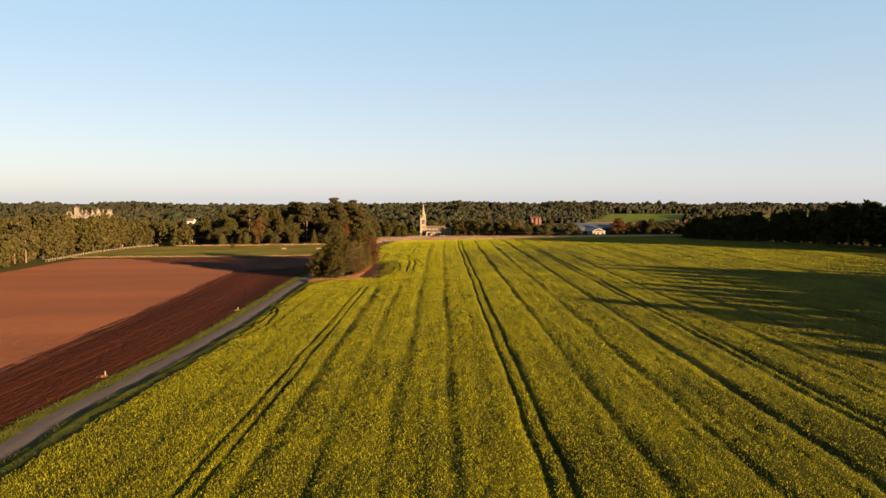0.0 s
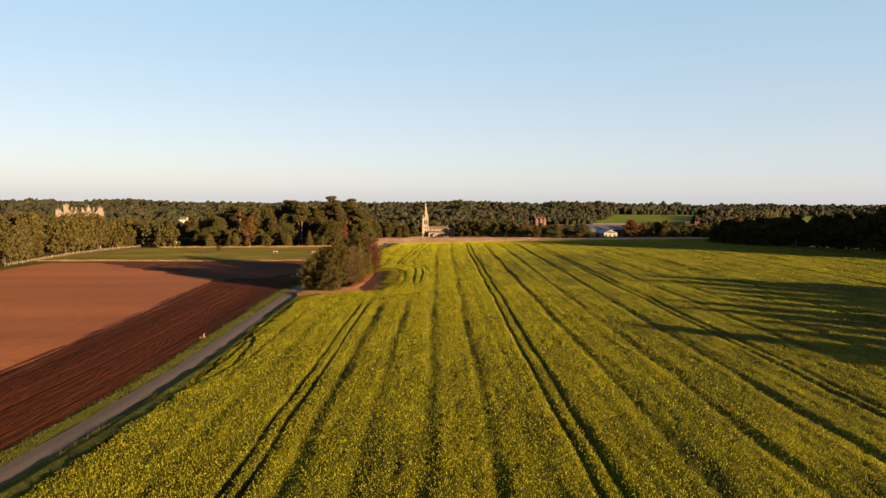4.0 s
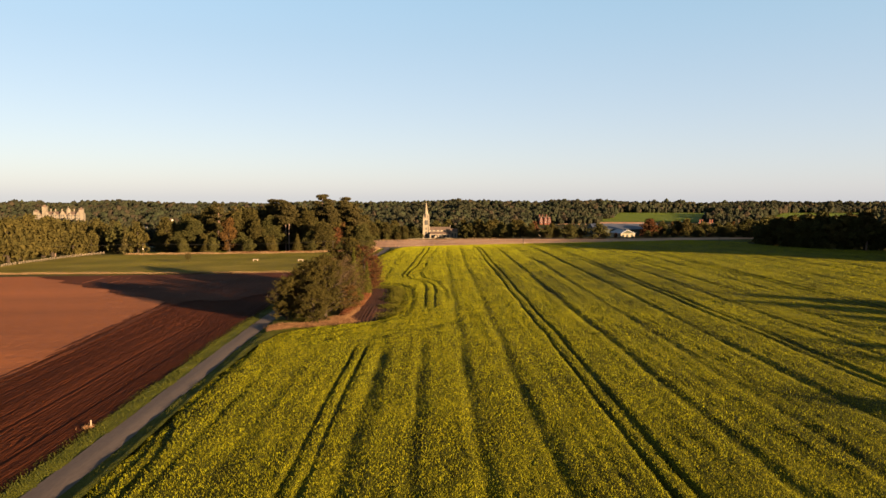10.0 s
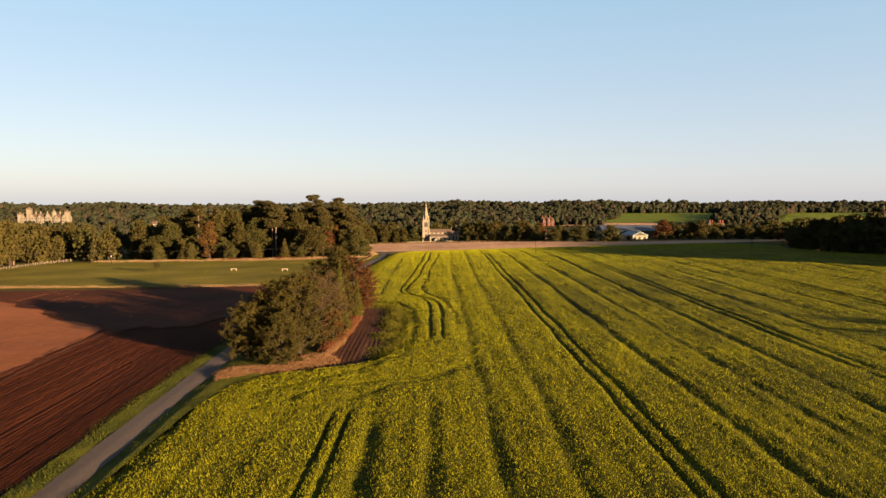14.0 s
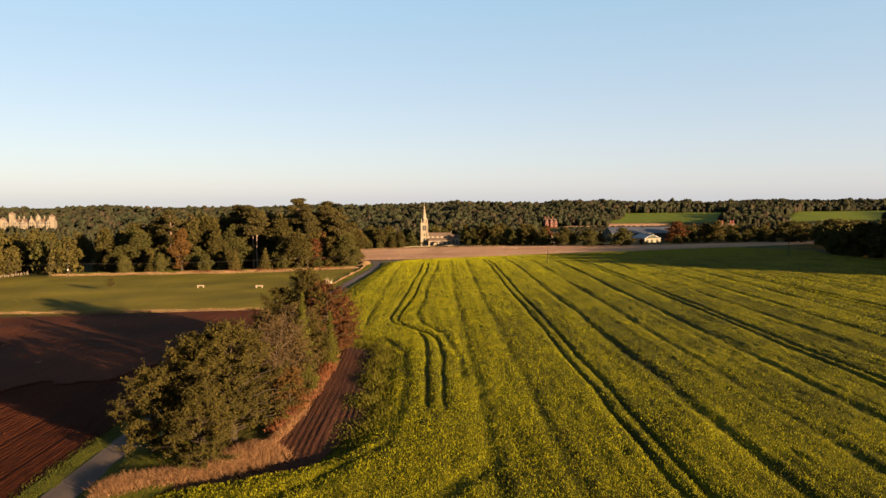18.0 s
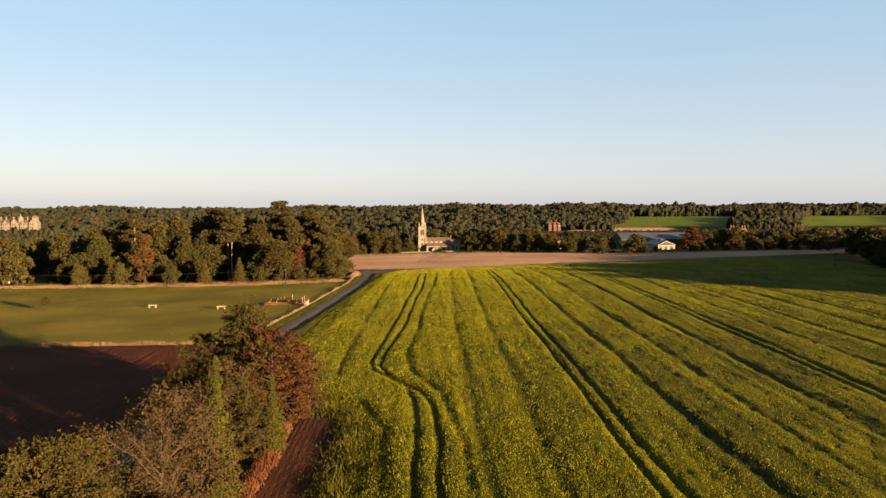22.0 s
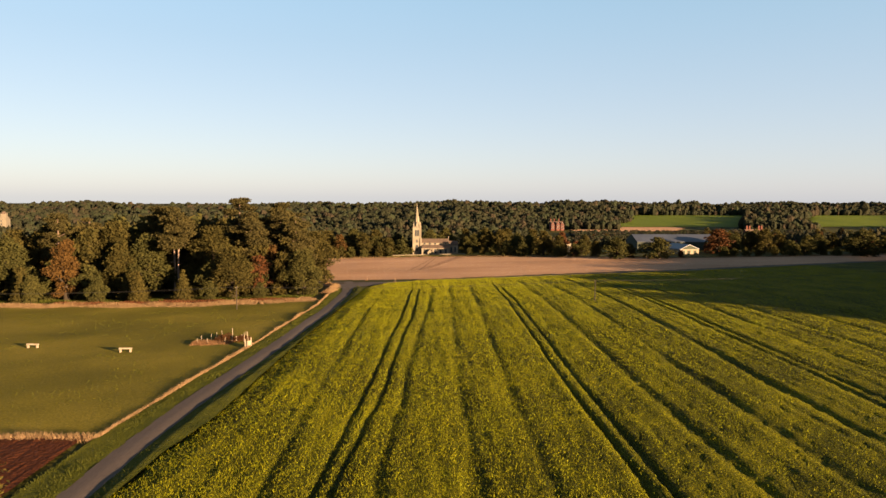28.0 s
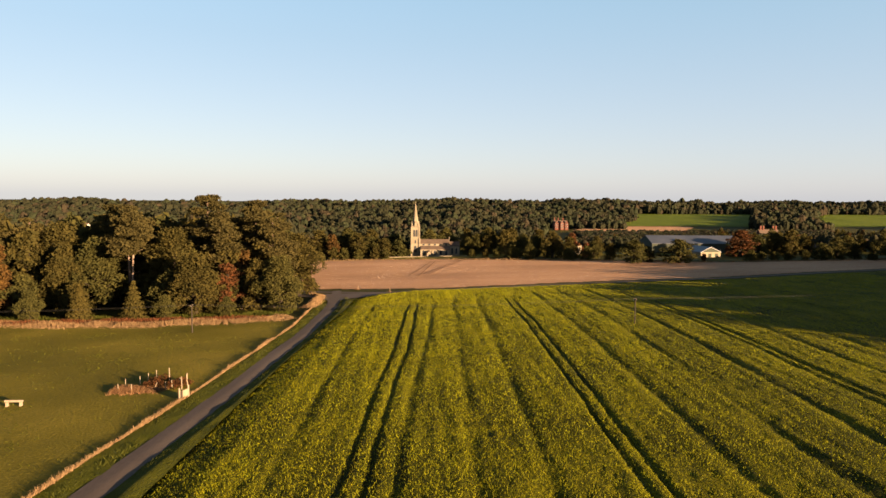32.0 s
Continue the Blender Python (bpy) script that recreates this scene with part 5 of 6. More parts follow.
p = scatter(26000, -150, -28, 312, 412, lambda x, y: (x < HEDGE(y) - 1) & (y > 317) & (noise2(x, y, 9, 4) + noise2(x, y, 2.5, 6) > 0.95), r)
tagged(put("grass_tussocks", mesh("grass_tussocks", *blades(np.column_stack([p, ground_z(p[:, 0], p[:, 1]) + 0.08]), r.uniform(0.06, 0.2, len(p)), r.uniform(0.03, 0.1, len(p)), r, 0.7)), M["verge"]), "small uneven tussocks in the grazed pasture", "grass", kind="stuff")
p = scatter(18000, -60, 200, 495, 640, lambda x, y: (y > np.interp(x, [-75, -20, 5, 55, 110, 200, 330], [508, 494, 490, 502, 513, 550, 610]) + 3) & (y < np.interp(x, [-60, 0, 80, 155, 240, 330], [660, 656, 620, 590, 604, 632])) & (noise2(0.25 * x, y, 5, 9) > 0.52), r)
tagged(put("straw", mesh("straw", *cards(np.column_stack([p, ground_z(p[:, 0], p[:, 1]) + 0.22]), np.tile([0.2, -0.4, 1.0], (len(p), 1)), r.uniform(0.03, 0.14, len(p)), r)), material("bleached straw", (0.34, 0.25, 0.17), (0.58, 0.46, 0.36), 0.4, island=0.5)), "bleached straw left on the stubble", "straw", kind="stuff")
ICO = bmesh.new()
bmesh.ops.create_icosphere(ICO, subdivisions=1, radius=1.0)
ICO1_V = np.array([v.co[:] for v in ICO.verts])
ICO1_F = np.array([[v.index for v in f.verts] for f in ICO.faces])
ICO.free()
p = scatter(260, -60, -41, 55, 300, lambda x, y: (x > HARROW(y)) & (x < SOIL_EDGE(y)), r)
tagged(put("soil_clods", mesh("soil_clods", *merge([(ICO1_V * np.array([a, b, 0.6 * a]) + [x, y, float(ground_z(x, y)) + 0.15], ICO1_F) for (x, y), a, b in zip(p, r.uniform(0.05, 0.13, len(p)), r.uniform(0.05, 0.13, len(p)))])), M["plough"]), "clods of dark red soil", "soil", kind="stuff")

# ---- pasture things ----


def bench(place, turn):
    b = thing("log_bench", place, "pale timber bench standing on the pasture", "bench", "benches on the pasture", turn)
    bm = bmesh.new()
    cone(bm, 0, 0, -1.1, 1.1, 0.17, 0.155, 10)
    bmesh.ops.rotate(bm, verts=bm.verts, cent=(0, 0, 0), matrix=Matrix.Rotation(radians(90), 3, "Y"))
    bmesh.ops.translate(bm, verts=bm.verts, vec=(0, 0, 0.62))
    part("log", bm, M["wood"], b)
    for x in (-0.85, 0.85):
        bm = bmesh.new()
        prism(bm, [(x - 0.12, -0.1), (x + 0.12, -0.1), (x + 0.09, 0.5), (x - 0.09, 0.5)], -0.22, 0.22)
        part("leg", bm, M["wood"], b)
    return b


for x, y, a in ((-51.2, 351.5, 2), (-70.5, 357.5, -3)):
    bench((x, y, float(ground_z(x, y)) + 0.1), a)


def post_mesh(h, w):
    bm = bmesh.new()
    cone(bm, 0, 0, -0.4, h, w, w * 0.9, 6, 0.4)
    cone(bm, 0, 0, h - 0.002, h + 0.04, w * 0.9, w * 0.4, 6, 0.4)
    me = bpy.data.meshes.new("post")
    bm.to_mesh(me)
    bm.free()
    me.materials.append(M["wood"])
    return me


PEN = thing("post_enclosure", (-35, 359, float(ground_z(-35, 359)) + 0.1), "ring of pale upright posts round a bramble heap", "enclosure")
short, tall = post_mesh(1.05, 0.052), post_mesh(1.8, 0.06)
for x, y, hi, tilt in ((-40.5, 357.1, 0, 0), (-40.7, 359.9, 0, 3), (-38.6, 356.9, 0, -2), (-39.2, 361.3, 0, 0), (-38.8, 363.2, 0, 4), (-38.2, 364.8, 0, 0), (-35.6, 362.8, 1, 0), (-35.9, 357.8, 0, 22), (-34.3, 357.7, 0, 0), (-33.7, 358.5, 0, -3), (-33.1, 360, 0, 0), (-32.0, 357.4, 1, 0), (-33.0, 362.6, 0, 2), (-31.6, 358.6, 1, -4)):
    put("post", (short, tall)[hi], None, PEN, at=PEN.matrix_basis.inverted() @ pose(x, y, float(ground_z(x, y)) + 0.1, 0, tilt, 0))
r = R(84)
v, f = leafy([(x, y, 0.15, s, 0.7) for x, y, s in zip(r.uniform(-4, 3.5, 16), r.uniform(-1.2, 3.8, 16), r.uniform(0.5, 1.0, 16))], 3600, 0.14, r)
put("bramble_heap", mesh("bramble_heap", v, f), M["russet"], PEN, "brown tangled bramble heap")
q = np.column_stack([-6.3 + 7.6 * r.beta(1.0, 1.8, 5000), r.normal(-1.7, 0.85, 5000), np.full(5000, 0.0)])
put("straw_fringe", mesh("straw_fringe", *blades(q, r.uniform(0.12, 0.5, 5000), r.uniform(0.02, 0.05, 5000), r)), M["dry_warm"], PEN, "straw-coloured grass fringe")

timber = thing("timber_gate", (-30.2, 352.9, float(ground_z(-30.2, 352.9)) + 0.1), "pale boarded timber gate between square posts", "gate", turn=68)
for x in (-0.85, 0.85):
    bm = bmesh.new()
    box(bm, x - 0.08, x + 0.08, -0.08, 0.08, -0.4, 1.55)
    cone(bm, x, 0, 1.55, 1.64, 0.113, 0.02, 4, math.pi / 4)
    part("gate_post", bm, M["wood"], timber)
for i in range(6):
    bm = bmesh.new()
    x = -0.73 + i * 0.245
    box(bm, x, x + 0.225, -0.03, 0.03 + 0.004 * (i % 2), 0.12, 1.08 + 0.02 * (i % 3))
    part("board", bm, M["pole" if i < 2 else "wood"], timber)
for z in (0.35, 1.0):
    bm = bmesh.new()
    box(bm, -0.74, 0.74, 0.036, 0.085, z, z + 0.11)
    part("rail", bm, M["wood"], timber)

fence = thing("post_fence", (-163, 330, float(ground_z(-163, 330))), "long fence of pale timber posts by the wood", "fence")
fence_x = line([(290, -160), (308, -161), (330, -162.7), (354, -164.6), (378, -164.3), (411, -165.6), (440, -168)])
slim = post_mesh(1.3, 0.075)
for y in np.arange(296, 438, 1.75):
    x = float(fence_x(y)) + float(rng.normal(0, 0.12))
    put("post", slim, None, fence, at=fence.matrix_basis.inverted() @ pose(x, float(y), float(ground_z(x, y)), 0, float(rng.normal(0, 4)), 0) @ Matrix.Diagonal((1, 1, float(rng.uniform(0.7, 1.1)), 1)))
for z in (0.6, 0.95):
    pts = [(float(fence_x(y)), y, float(ground_z(fence_x(y), y)) + z) for y in np.arange(296, 438, 5.2)]
    put("rail", mesh("rail", *tube(pts, [0.03] * len(pts), 4)), M["wood"], fence, at=fence.matrix_basis.inverted())

proto("sapling", branchy(R(85), 4.2, 1.3, 0.42, 1700, 0.13, 26, 0.02), "bark", "olive", "young sapling standing alone in the pasture")
plant("sapling", -97.3, 357, 4.4)

# marker posts along the lane
for x, y, h in ((-38.0, 153.3, 0.8), (-40.8, 95.4, 0.8), (-41.2, 250, 0.8), (-17.2, 237.1, 1.3), (-19.4, 252.6, 1.2), (-19.0, 492, 1.3), (-8, 481.5, 1.2)):
    m = thing("marker_post", (x, y, float(ground_z(x, y)) + 0.05), "short pale timber marker post with dry grass at its foot", "post", "marker posts")
    bm = bmesh.new()
    box(bm, -0.05, 0.05, -0.05, 0.05, -0.3, h - 0.1)
    part("shaft", bm, M["wood"], m)
    bm = bmesh.new()
    box(bm, -0.06, 0.06, -0.06, 0.06, h - 0.1, h)
    cone(bm, 0, 0, h, h + 0.04, 0.085, 0.02, 4, math.pi / 4)
    part("cap", bm, M["wood"], m)
    r = R(int(y))
    q = np.column_stack([r.normal(-0.25, 0.28, 240), r.normal(0, 0.3, 240), np.full(240, 0.02)])
    put("dry_tuft", mesh("dry_tuft", *blades(q, r.uniform(0.1, 0.34, 240), r.uniform(0.02, 0.05, 240), r, 0.5)), M["dry_warm"], m, "tuft of orange-brown dry grass")

# ---- power line across the fields ----
POLES = [(-226, 398), (-134.7, 405), (-45.2, 402.6), (44.2, 397.5), (144.9, 415.4)]
TOPS = []
for x, y in POLES:
    z = float(ground_z(x, y))
    p = thing("power_pole", (x, y, z), "weathered timber power pole with a crossarm", "power pole", "power poles")
    v, f = tube([(0, 0, -0.6), (0, 0, 3), (0, 0, 5.9)], [0.13, 0.11, 0.09], 8)
    put("shaft", mesh("shaft", v, f, True), M["pole"], p)
    bm = bmesh.new()
    box(bm, -0.05, 0.05, -0.75, 0.75, 5.5, 5.62)
    part("crossarm", bm, M["pole"], p)
    for s in (-0.65, 0.65):
        bm = bmesh.new()
        cone(bm, 0, s, 5.62, 5.72, 0.05, 0.05, 8)
        cone(bm, 0, s, 5.72, 5.80, 0.06, 0.04, 8)
        part("insulator", bm, M["stone"], p, "pale ceramic insulator")
    TOPS.append((x, y, z + 5.8))
sign = thing("warning_plate", (-134.7, 404.84, float(ground_z(-134.7, 405)) + 3.4), "small white plate fixed to a power pole", "sign")
bm = bmesh.new()
box(bm, -0.22, 0.22, -0.04, 0.0, -0.28, 0.28)
part("plate", bm, M["white"], sign)
for s in (-0.65, 0.65):
    for (xa, ya, za), (xb, yb, zb) in zip(TOPS[:-1], TOPS[1:]):
        q = [(xa + (xb - xa) * u, ya + s + (yb - ya) * u, za + (zb - za) * u - 4 * 0.9 * u * (1 - u)) for u in np.linspace(0, 1, 13)]
        tagged(put("power_cable", mesh("power_cable", *tube(q, [0.014] * 13, 4)), M["wire"]), "thin sagging power cable between poles", "cable", "power cables")

# ---- church ----
CZ = float(ground_z(8, 713)) - 0.3
church = thing("church", (0.1, 713, CZ), "pale limestone church with a tall spire", "church")


def window(parent, x, y, z, w, h, name="window", pointed=True, side=False):
    """A dark pointed light with a stone frame; on the wall that faces -y, or, with side, +x."""
    top = [(w * 0.5 * math.cos(a), h - w * 0.6 + w * 0.75 * math.sin(a)) for a in np.linspace(0, math.pi, 7)] if pointed else [(w / 2, h), (-w / 2, h)]
    out = [(-w / 2, 0), (w / 2, 0)] + top
    turn = pose(x, y, z, 0, 0, 90 if side else 0)
    bm = bmesh.new()
    prism(bm, [(1.25 * a, b * 1.08 - 0.06 * h) for a, b in out], -0.10, 0.25)
    f = part("window_frame" if name == "window" else name, bm, M["stone"], parent)
    f.matrix_basis = turn
    bm = bmesh.new()
    prism(bm, out, -0.16, -0.08)
    part("pane", bm, M["glass"], f, "dark leaded glass")
    return f


TOWER = 20.0 + (5.0 - (CZ + 20.0))
bm = bmesh.new()
box(bm, -3.1, 3.1, -3.1, 3.1, -1, TOWER)
tower = part("tower", bm, M["stone"], church)
tower.matrix_basis = Matrix.Diagonal((0.86, 0.86, 1, 1))
for z in (7.5, 12.6, TOWER - 0.5):
    bm = bmesh.new()
    box(bm, -3.28, 3.28, -3.28, 3.28, z, z + 0.32)
    part("string_course", bm, M["stone"], tower)
for sx in (-1, 1):
    for sy in (-1, 1):
        bm = bmesh.new()
        x0, y0 = 3.05 * sx, 3.05 * sy
        box(bm, min(x0, x0 + 0.75 * sx), max(x0, x0 + 0.75 * sx), y0 - 0.5, y0 + 0.5, -1, 12)
        box(bm, x0 - 0.5, x0 + 0.5, min(y0, y0 + 0.75 * sy), max(y0, y0 + 0.75 * sy), -1, 12)
        box(bm, x0 - 0.42, x0 + 0.42, y0 - 0.42, y0 + 0.42, 12, TOWER + 0.4)
        part("buttress", bm, M["stone"], tower)
        bm = bmesh.new()
        cone(bm, 2.75 * sx, 2.75 * sy, TOWER - 0.2, TOWER + 1.6, 0.5, 0.42, 8)
        cone(bm, 2.75 * sx, 2.75 * sy, TOWER + 1.6, TOWER + 4.4, 0.5, 0.04, 8)
        part("pinnacle", bm, M["stone"], tower)
for i in range(6):
    for at in ((-2.4 + 0.96 * i, -3.1), (-2.4 + 0.96 * i, 3.1), (3.1, -2.4 + 0.96 * i), (-3.1, -2.4 + 0.96 * i)):
        bm = bmesh.new()
        box(bm, at[0] - 0.28, at[0] + 0.28, at[1] - 0.28 if abs(at[1]) < 3 else at[1] - 0.14, at[1] + 0.28 if abs(at[1]) < 3 else at[1] + 0.14, TOWER, TOWER + 0.85)
        part("merlon", bm, M["stone"], tower)
for s in (-0.95, 0.95):
    window(church, 0.84 * s, -2.69, TOWER - 6.0, 1.1, 4.3, "belfry_opening")
    window(church, 2.69, 0.84 * s, TOWER - 6.0, 1.1, 4.3, "belfry_opening", side=True)
window(church, 0, -2.69, 3.0, 1.6, 4.2)
window(church, 0, -2.69, 9.0, 0.8, 2.0)
SPIRE = 21.0 - CZ
bm = bmesh.new()
cone(bm, 0, 0, TOWER - 0.2, SPIRE, 2.75, 0.10, 8, math.pi / 8)
spire = part("spire", bm, M["stone"], church)
spire.matrix_basis = Matrix.Diagonal((0.86, 0.86, 1, 1))
for a in range(8):
    bm = bmesh.new()
    q = math.pi / 8 + a * math.pi / 4
    v, f = tube([(2.8 * math.cos(q), 2.8 * math.sin(q), TOWER), (0.1 * math.cos(q), 0.1 * math.sin(q), SPIRE)], [0.12, 0.05], 4)
    bm.free()
    put("rib", mesh("rib", v, f), M["stone"], spire)
for a in range(4):
    bm = bmesh.new()
    prism(bm, [(-0.6, TOWER + 0.6), (0.6, TOWER + 0.6), (0.6, TOWER + 2.4), (0, TOWER + 3.9), (-0.6, TOWER + 2.4)], -2.75, -1.2)
    l = part("lucarne", bm, M["stone"], spire)
    l.matrix_basis = pose(0, 0, 0, 0, 0, 90 * a)
bm = bmesh.new()
cone(bm, 0, 0, SPIRE - 0.1, SPIRE + 0.5, 0.16, 0.12, 6)
box(bm, -0.05, 0.05, -0.05, 0.05, SPIRE + 0.5, SPIRE + 1.4)
box(bm, -0.35, 0.35, -0.05, 0.05, SPIRE + 0.95, SPIRE + 1.07)
part("finial", bm, M["stone"], spire)
RIDGE, EAVE, AISLE, LEAN = -2.9 - CZ, -5.6 - CZ, -9.2 - CZ, -7.4 - CZ
bm = bmesh.new()
turned(bm, [(-2.9, -1), (4.5, -1), (4.5, EAVE), (0.8, RIDGE - 0.3), (-2.9, EAVE)], 2.66, 22.5)
nave = part("nave", bm, M["stone"], church)
bm = bmesh.new()
turned(bm, [(-3.3, EAVE - 0.1), (0.8, RIDGE - 0.25), (4.9, EAVE - 0.1), (4.9, EAVE + 0.15), (0.8, RIDGE), (-3.3, EAVE + 0.15)], 2.67, 22.3)
part("nave_roof", bm, M["slate"], nave, "brown tiled roof")
bm = bmesh.new()
turned(bm, [(-6.6, -1), (-2.88, -1), (-2.88, LEAN), (-6.6, AISLE)], 3.0, 22.4)
aisle = part("aisle", bm, M["stone"], church)
bm = bmesh.new()
turned(bm, [(-6.95, AISLE - 0.05), (-2.88, LEAN + 0.05), (-2.88, LEAN + 0.3), (-6.95, AISLE + 0.2)], 3.45, 22.5)
part("aisle_roof", bm, M["slate"], aisle, "dark lead lean-to roof")
for i in range(5):
    window(church, 5.4 + 3.7 * i, -2.95, LEAN + 0.55, 1.3, EAVE - LEAN - 0.75)
    window(church, 5.4 + 3.7 * i, -6.62, 1.6, 1.5, AISLE - 2.4)
    bm = bmesh.new()
    x = 3.6 + 3.7 * i
    turned(bm, [(-7.5, -1), (-6.55, -1), (-6.55, AISLE - 0.4), (-7.1, AISLE - 0.9), (-7.5, AISLE - 2.4)], x - 0.3, x + 0.3)
    part("buttress", bm, M["stone"], aisle)
bm = bmesh.new()
turned(bm, [(-2.5, -1), (4.1, -1), (4.1, EAVE - 1.6), (0.8, EAVE + 0.9), (-2.5, EAVE - 1.6)], 22.5, 29.0)
chancel = part("chancel", bm, M["stone"], church)
bm = bmesh.new()
turned(bm, [(-2.9, EAVE - 1.75), (0.8, EAVE + 0.95), (4.5, EAVE - 1.75), (4.5, EAVE - 1.5), (0.8, EAVE + 1.2), (-2.9, EAVE - 1.5)], 22.55, 28.8)
part("chancel_roof", bm, M["slate"], chancel, "brown tiled roof")
for x in (24.2, 27.0):
    window(church, x, -2.55, 2.2, 1.2, 3.6)
window(church, 29.05, 0.8, 3.0, 2.4, 4.2, side=True)
bm = bmesh.new()
turned(bm, [(0.55, RIDGE - 0.2), (1.05, RIDGE - 0.2), (1.05, RIDGE + 0.4), (0.8, RIDGE + 1.5), (0.55, RIDGE + 0.4)], 22.2, 22.6)
part("gable_cross", bm, M["stone"], nave)
bm = bmesh.new()
prism(bm, [(7.4, -1), (10.6, -1), (10.6, 2.6), (9.0, 4.4), (7.4, 2.6)], -9.2, -6.5)
porch = part("porch", bm, M["stone"], church)
bm = bmesh.new()
prism(bm, [(7.1, 2.4), (9.0, 4.55), (10.9, 2.4), (10.9, 2.65), (9.0, 4.85), (7.1, 2.65)], -9.4, -6.5)
part("porch_roof", bm, M["slate"], porch)
bm = bmesh.new()
prism(bm, [(8.3, -0.5), (9.7, -0.5), (9.7, 1.5), (9.0, 2.4), (8.3, 1.5)], -9.26, -9.15)
part("porch_door", bm, M["door"], porch, "dark boarded door")
wall = thing("churchyard_wall", (5, 690, float(ground_z(5, 690))), "low pale stone churchyard wall", "wall")
for i in range(12):
    bm = bmesh.new()
    x = -22 + i * 4.6
    z = float(ground_z(5 + x, 690) - ground_z(5, 690))
    box(bm, x, x + 4.5, -0.2, 0.2, z - 0.5, z + 0.9)
    box(bm, x - 0.02, x + 4.52, -0.28, 0.28, z + 0.9, z + 1.02)
    part("wall_length", bm, M["stone"], wall)


# ---- houses and farm ----
def house_block(parent, x0, x1, y0, y1, h, roof, wall_m, roof_m, along="x", name="wall"):
    """A wing with a pitched roof; along: the way its ridge runs."""
    bm = bmesh.new()
    box(bm, x0, x1, y0, y1, -1.5, h)
    if along == "x":
        m = (y0 + y1) / 2
        turned(bm, [(y0, h), (y1, h), (m, h + roof)], x0, x1)
    else:
        m = (x0 + x1) / 2
        prism(bm, [(x0, h), (x1, h), (m, h + roof)], y0, y1)
    w = part(name, bm, wall_m, parent)
    bm = bmesh.new()
    t, o = 0.22, 0.35
    if along == "x":
        turned(bm, [(y0 - o, h - o * roof / (m - y0)), (m, h + roof + 0.02), (y1 + o, h - o * roof / (m - y0)), (y1 + o, h + t - o * roof / (m - y0)), (m, h + roof + t), (y0 - o, h + t - o * roof / (m - y0))], x0 - 0.1, x1 + 0.1)
    else:
        prism(bm, [(x0 - o, h - o * roof / (m - x0)), (m, h + roof + 0.02), (x1 + o, h - o * roof / (m - x0)), (x1 + o, h + t - o * roof / (m - x0)), (m, h + roof + t), (x0 - o, h + t - o * roof / (m - x0))], y0 - 0.1, y1 + 0.1)
    part("roof", bm, roof_m, w)
    return w


def plain_window(parent, x, y, z, w=1.1, h=1.6, frame="white"):
    bm = bmesh.new()
    box(bm, x - w / 2 - 0.1, x + w / 2 + 0.1, y - 0.10, y + 0.1, z - 0.1, z + h + 0.1)
    f = part("window", bm, M[frame], parent)
    bm = bmesh.new()
    box(bm, x - w / 2, x + w / 2, y - 0.15, y - 0.08, z, z + h)
    part("pane", bm, M["glass"], f, "dark glass")


def chimney(parent, x, y, z0, z1, mat, w=0.9):
    bm = bmesh.new()
    box(bm, x - w / 2, x + w / 2, y - w / 2, y + w / 2, z0, z1)
    box(bm, x - w / 2 - 0.1, x + w / 2 + 0.1, y - w / 2 - 0.1, y + w / 2 + 0.1, z1 - 0.45, z1 - 0.2)
    c = part("chimney", bm, M[mat], parent)
    for s in (-0.22, 0.22):
        bm = bmesh.new()
        cone(bm, x + s, y, z1, z1 + 0.6, 0.15, 0.12, 8)
        part("chimney_pot", bm, M["brick"], c)


def brick_house(x, y, z, label, turn=0.0):
    h = thing("brick_house", (x, y, z), label, "house", turn=turn)
    h.matrix_basis = h.matrix_basis @ Matrix.Diagonal((0.85, 0.9, 0.95, 1))
    house_block(h, -11, 9, -4, 4, 7.2, 3.6, M["brick"], M["slate"])
    for gx, m in ((-7.5, "brick"), (0.5, "brick"), (7.0, "brick")):
        house_block(h, gx - 2.5, gx + 2.5, -6.5, -3.9, 6.9, 4.2, M[m], M["slate"], "y", "gable_wing")
        for z0 in (1.2, 4.6):
            plain_window(h, gx - 1.1, -6.52, z0, 1.2, 1.9)
            plain_window(h, gx + 1.1, -6.52, z0, 1.2, 1.9)
        plain_window(h, gx, -6.52, 8.0, 0.9, 1.3)
    for cx in (-9.5, -4.0, 3.0):
        chimney(h, cx, 0.6, 9.5, 14.2, "brick", 1.3)
    return h


brick_house(181, 1104, -13.8, "red brick gabled house with tall chimneys")
lodge = thing("brick_house", (361, 946, float(ground_z(361, 946)) - 1.5), "low brick house with two big red chimney stacks", "house")
house_block(lodge, -10, 10, -4, 4, 6.0, 3.8, M["brick"], M["slate"])
for cx in (-6.5, 6.5):
    for k in (-1.5, 1.5):
        chimney(lodge, cx + k, 0, 9, 13.6, "brick", 1.5)
for i in range(5):
    plain_window(lodge, -8 + 4 * i, -4.02, 1.2)
    plain_window(lodge, -8 + 4 * i, -4.02, 3.9, 1.1, 1.4)
cottage = thing("brick_house", (262, 700, float(ground_z(262, 700))), "small orange brick cottage among dark trees", "house")
house_block(cottage, -6, 6, -3, 3, 3.4, 2.6, M["brick"], M["slate"])
for x in (-4, 0, 4):
    plain_window(cottage, x, -3.02, 1.0)
chimney(cottage, 5, 0, 4, 7.4, "brick")

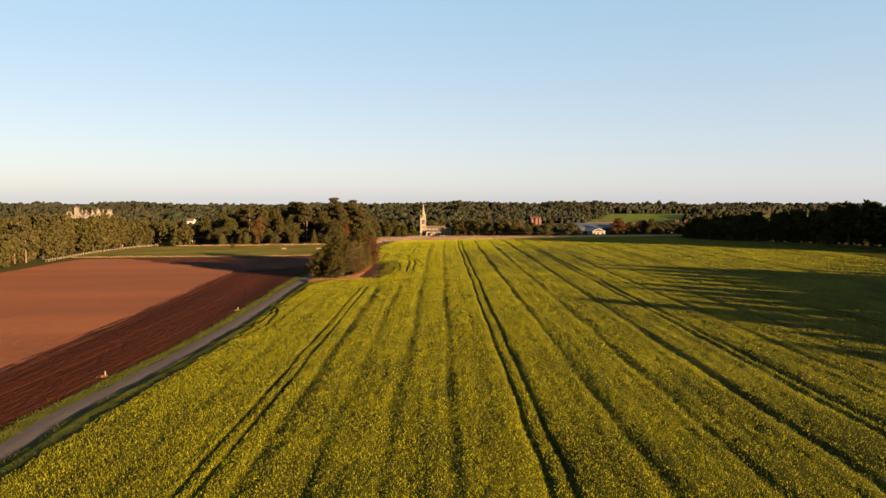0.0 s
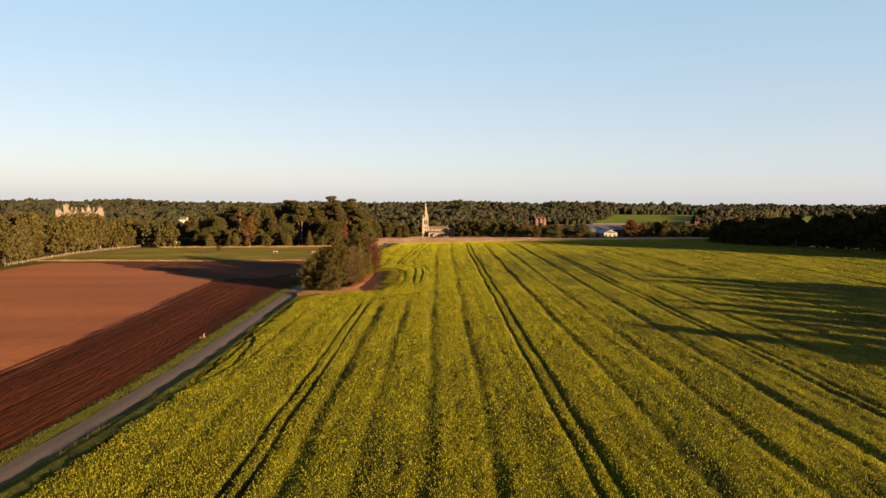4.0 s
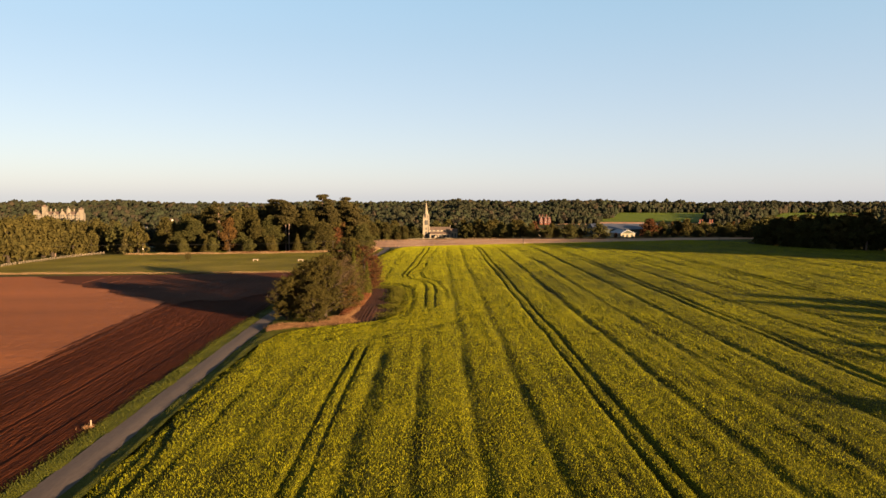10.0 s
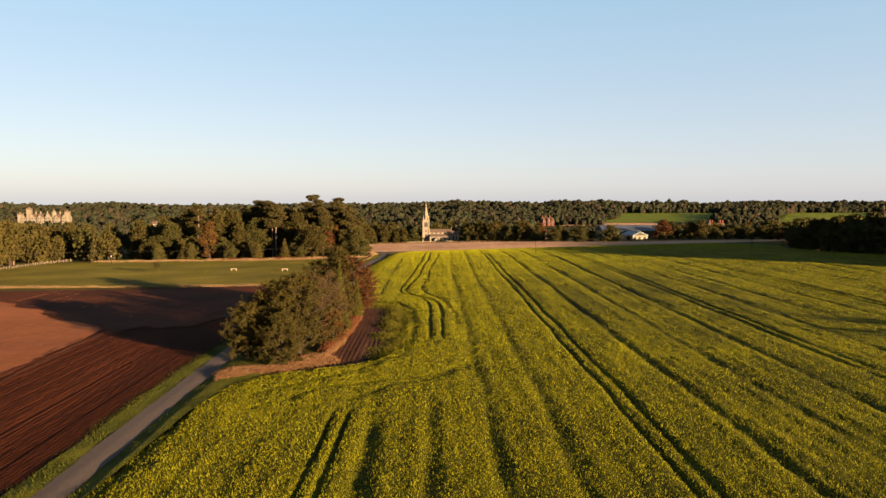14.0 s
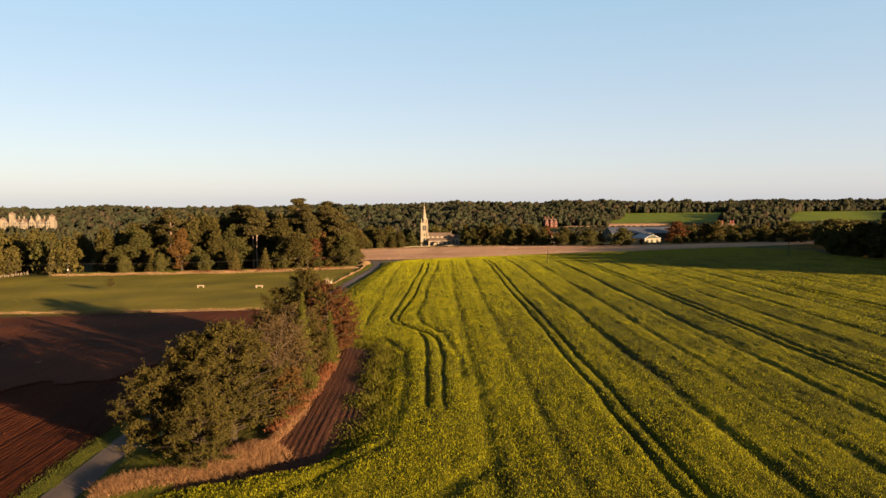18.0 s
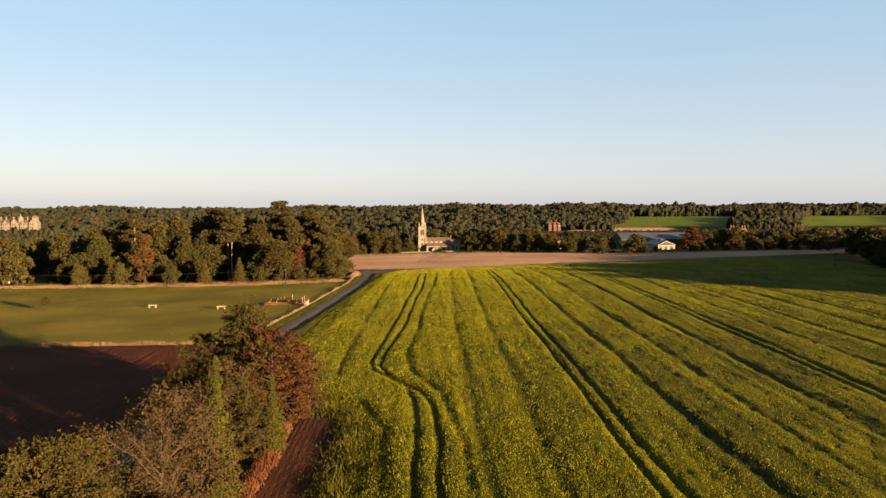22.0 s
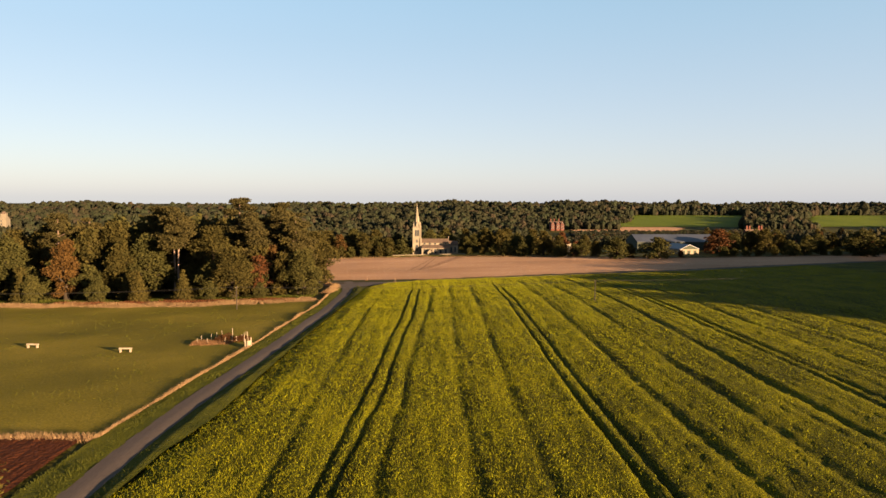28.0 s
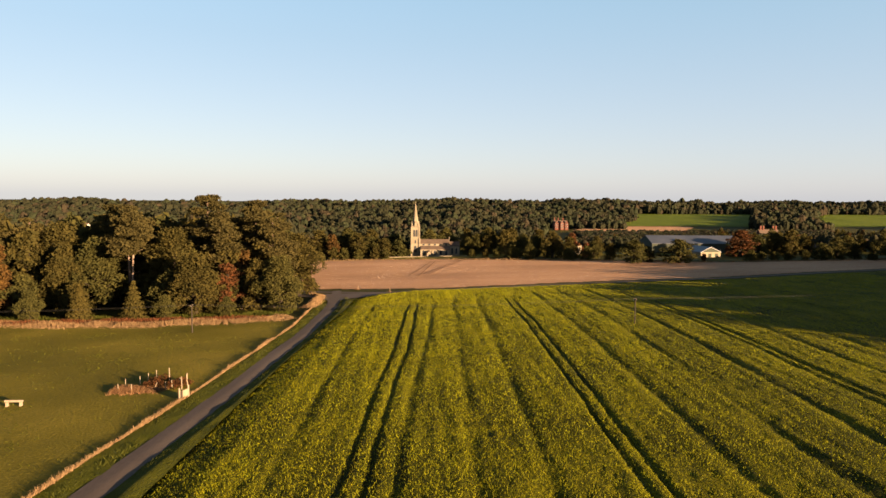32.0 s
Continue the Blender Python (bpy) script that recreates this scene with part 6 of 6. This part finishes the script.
roofed = thing("brick_house", (345, 716, float(ground_z(345, 716))), "low brick cottage with a bright red tiled roof", "house")
house_block(roofed, -6, 6, -3.5, 3.5, 4.6, 3.2, M["brick"], M["tile"])
for x in (-4, 0, 4):
    plain_window(roofed, x, -3.52, 1.6)
chimney(roofed, -4.6, 0, 5, 9.4, "brick")

SHED_Z = float(ground_z(180, 690))
shed = thing("farm_shed", (184, 694, SHED_Z), "long farm shed with a grey sheet roof", "barn")
house_block(shed, -32, 30, 0, 26, 6.4, 4.4, M["door"], M["sheet"])
barn = thing("barn", (166, 652, float(ground_z(166, 652))), "pale stone walled barn with a timber gable and dark doors", "barn", turn=14)
house_block(barn, -6.6, 6.6, -9, 9, 3.4, 2.7, M["stone"], M["sheet"], "y")
for x in (-4.4, -0.6, 3.8):
    bm = bmesh.new()
    box(bm, x - 1.0, x + 1.0, -9.08, -8.98, -0.4, 2.5)
    part("door", bm, M["door"], barn, "dark boarded door")
bm = bmesh.new()
prism(bm, [(-6.3, 3.4), (6.3, 3.4), (0, 5.95)], -9.12, -9.02)
part("gable_boarding", bm, M["door"], barn, "weathered timber gable boarding")
for i in range(9):
    bm = bmesh.new()
    box(bm, -26 + 3.4 * i, -24.6 + 3.4 * i, -0.08, 0.02, 1.6, 3.4)
    part("window", bm, M["glass"], shed)
hut = thing("farm_shed", (103, 690, float(ground_z(103, 690))), "small pale rendered lodge beside the trees", "house")
house_block(hut, -2.6, 2.6, -3, 3, 5.4, 2.4, M["stone"], M["slate"], "y")
plain_window(hut, 0, -3.02, 3.2)
plain_window(hut, 0, -3.02, 0.8)

# ---- mansion among the far trees ----
HZ = -12.5
hall = thing("mansion", (-497, 1024, HZ), "large pale stone mansion with towers and gables", "mansion", turn=12)
house_block(hall, -36, 36, -9, 9, 13.5, 4.0, M["ashlar"], M["slate"])
bm = bmesh.new()
box(bm, -40, 40, -16, 12, -15, -0.6)
part("terrace", bm, M["ashlar"], hall, "pale stone terrace")
for gx, gh in ((-30, 12), (-18, 14.2), (-6, 12.6), (6, 15), (18, 11.6), (30, 13.2)):
    house_block(hall, gx - 3.6, gx + 3.6, -11.5, -8.9, gh, 4.6, M["ashlar"], M["slate"], "y", "gable_wing")
    for z0 in (2, 6.5, 10.6):
        plain_window(hall, gx - 1.5, -11.52, z0, 1.3, 2.4, "ashlar")
        plain_window(hall, gx + 1.5, -11.52, z0, 1.3, 2.4, "ashlar")
for gx in (-24, -12, 0, 12, 24):
    for z0 in (2, 6.5, 10.6):
        plain_window(hall, gx, -9.02, z0, 1.6, 2.4, "ashlar")
for tx, th in ((-22, 24), (-35, 17), (34, 20)):
    bm = bmesh.new()
    box(bm, tx - 3.4, tx + 3.4, -10.5, -3.7, -1, th)
    for sx in (-3, 3):
        for sy in (-10.1, -4.1):
            cone(bm, tx + sx, sy, th, th + 2.6, 0.6, 0.1, 6)
    t = part("tower", bm, M["ashlar"], hall)
    bm = bmesh.new()
    cone(bm, tx, -7.1, th, th + 3.6, 4.2, 1.2, 4, math.pi / 4)
    part("tower_roof", bm, M["slate"], t)
bm = bmesh.new()
cone(bm, 13, -4, 12, 20, 4.0, 3.8, 10)
cone(bm, 13, -4, 20, 23, 4.0, 1.2, 10)
cone(bm, 13, -4, 23, 26, 0.7, 0.1, 8)
part("domed_turret", bm, M["ashlar"], hall)
for cx in (-28, -15, -8, 2, 21, 27):
    chimney(hall, cx, 1, 15, 21.5, "ashlar", 1.6)
hall.matrix_basis = hall.matrix_basis @ Matrix.Diagonal((0.80, 0.84, 0.93, 1))
annex = thing("white_house", (-311, 914, float(ground_z(-311, 914))), "white rendered house among the trees", "house")
house_block(annex, -4.5, 4.5, -5, 5, 16.5, 3.0, M["white"], M["slate"])
for i in range(4):
    for z0 in (10.5, 14):
        plain_window(annex, -3.3 + 2.2 * i, -5.02, z0)
low = thing("white_house", (-325, 860, float(ground_z(-325, 860))), "low white outbuilding among the trees", "house")
house_block(low, -10, 10, -4, 4, 9.0, 2.0, M["white"], M["sheet"])
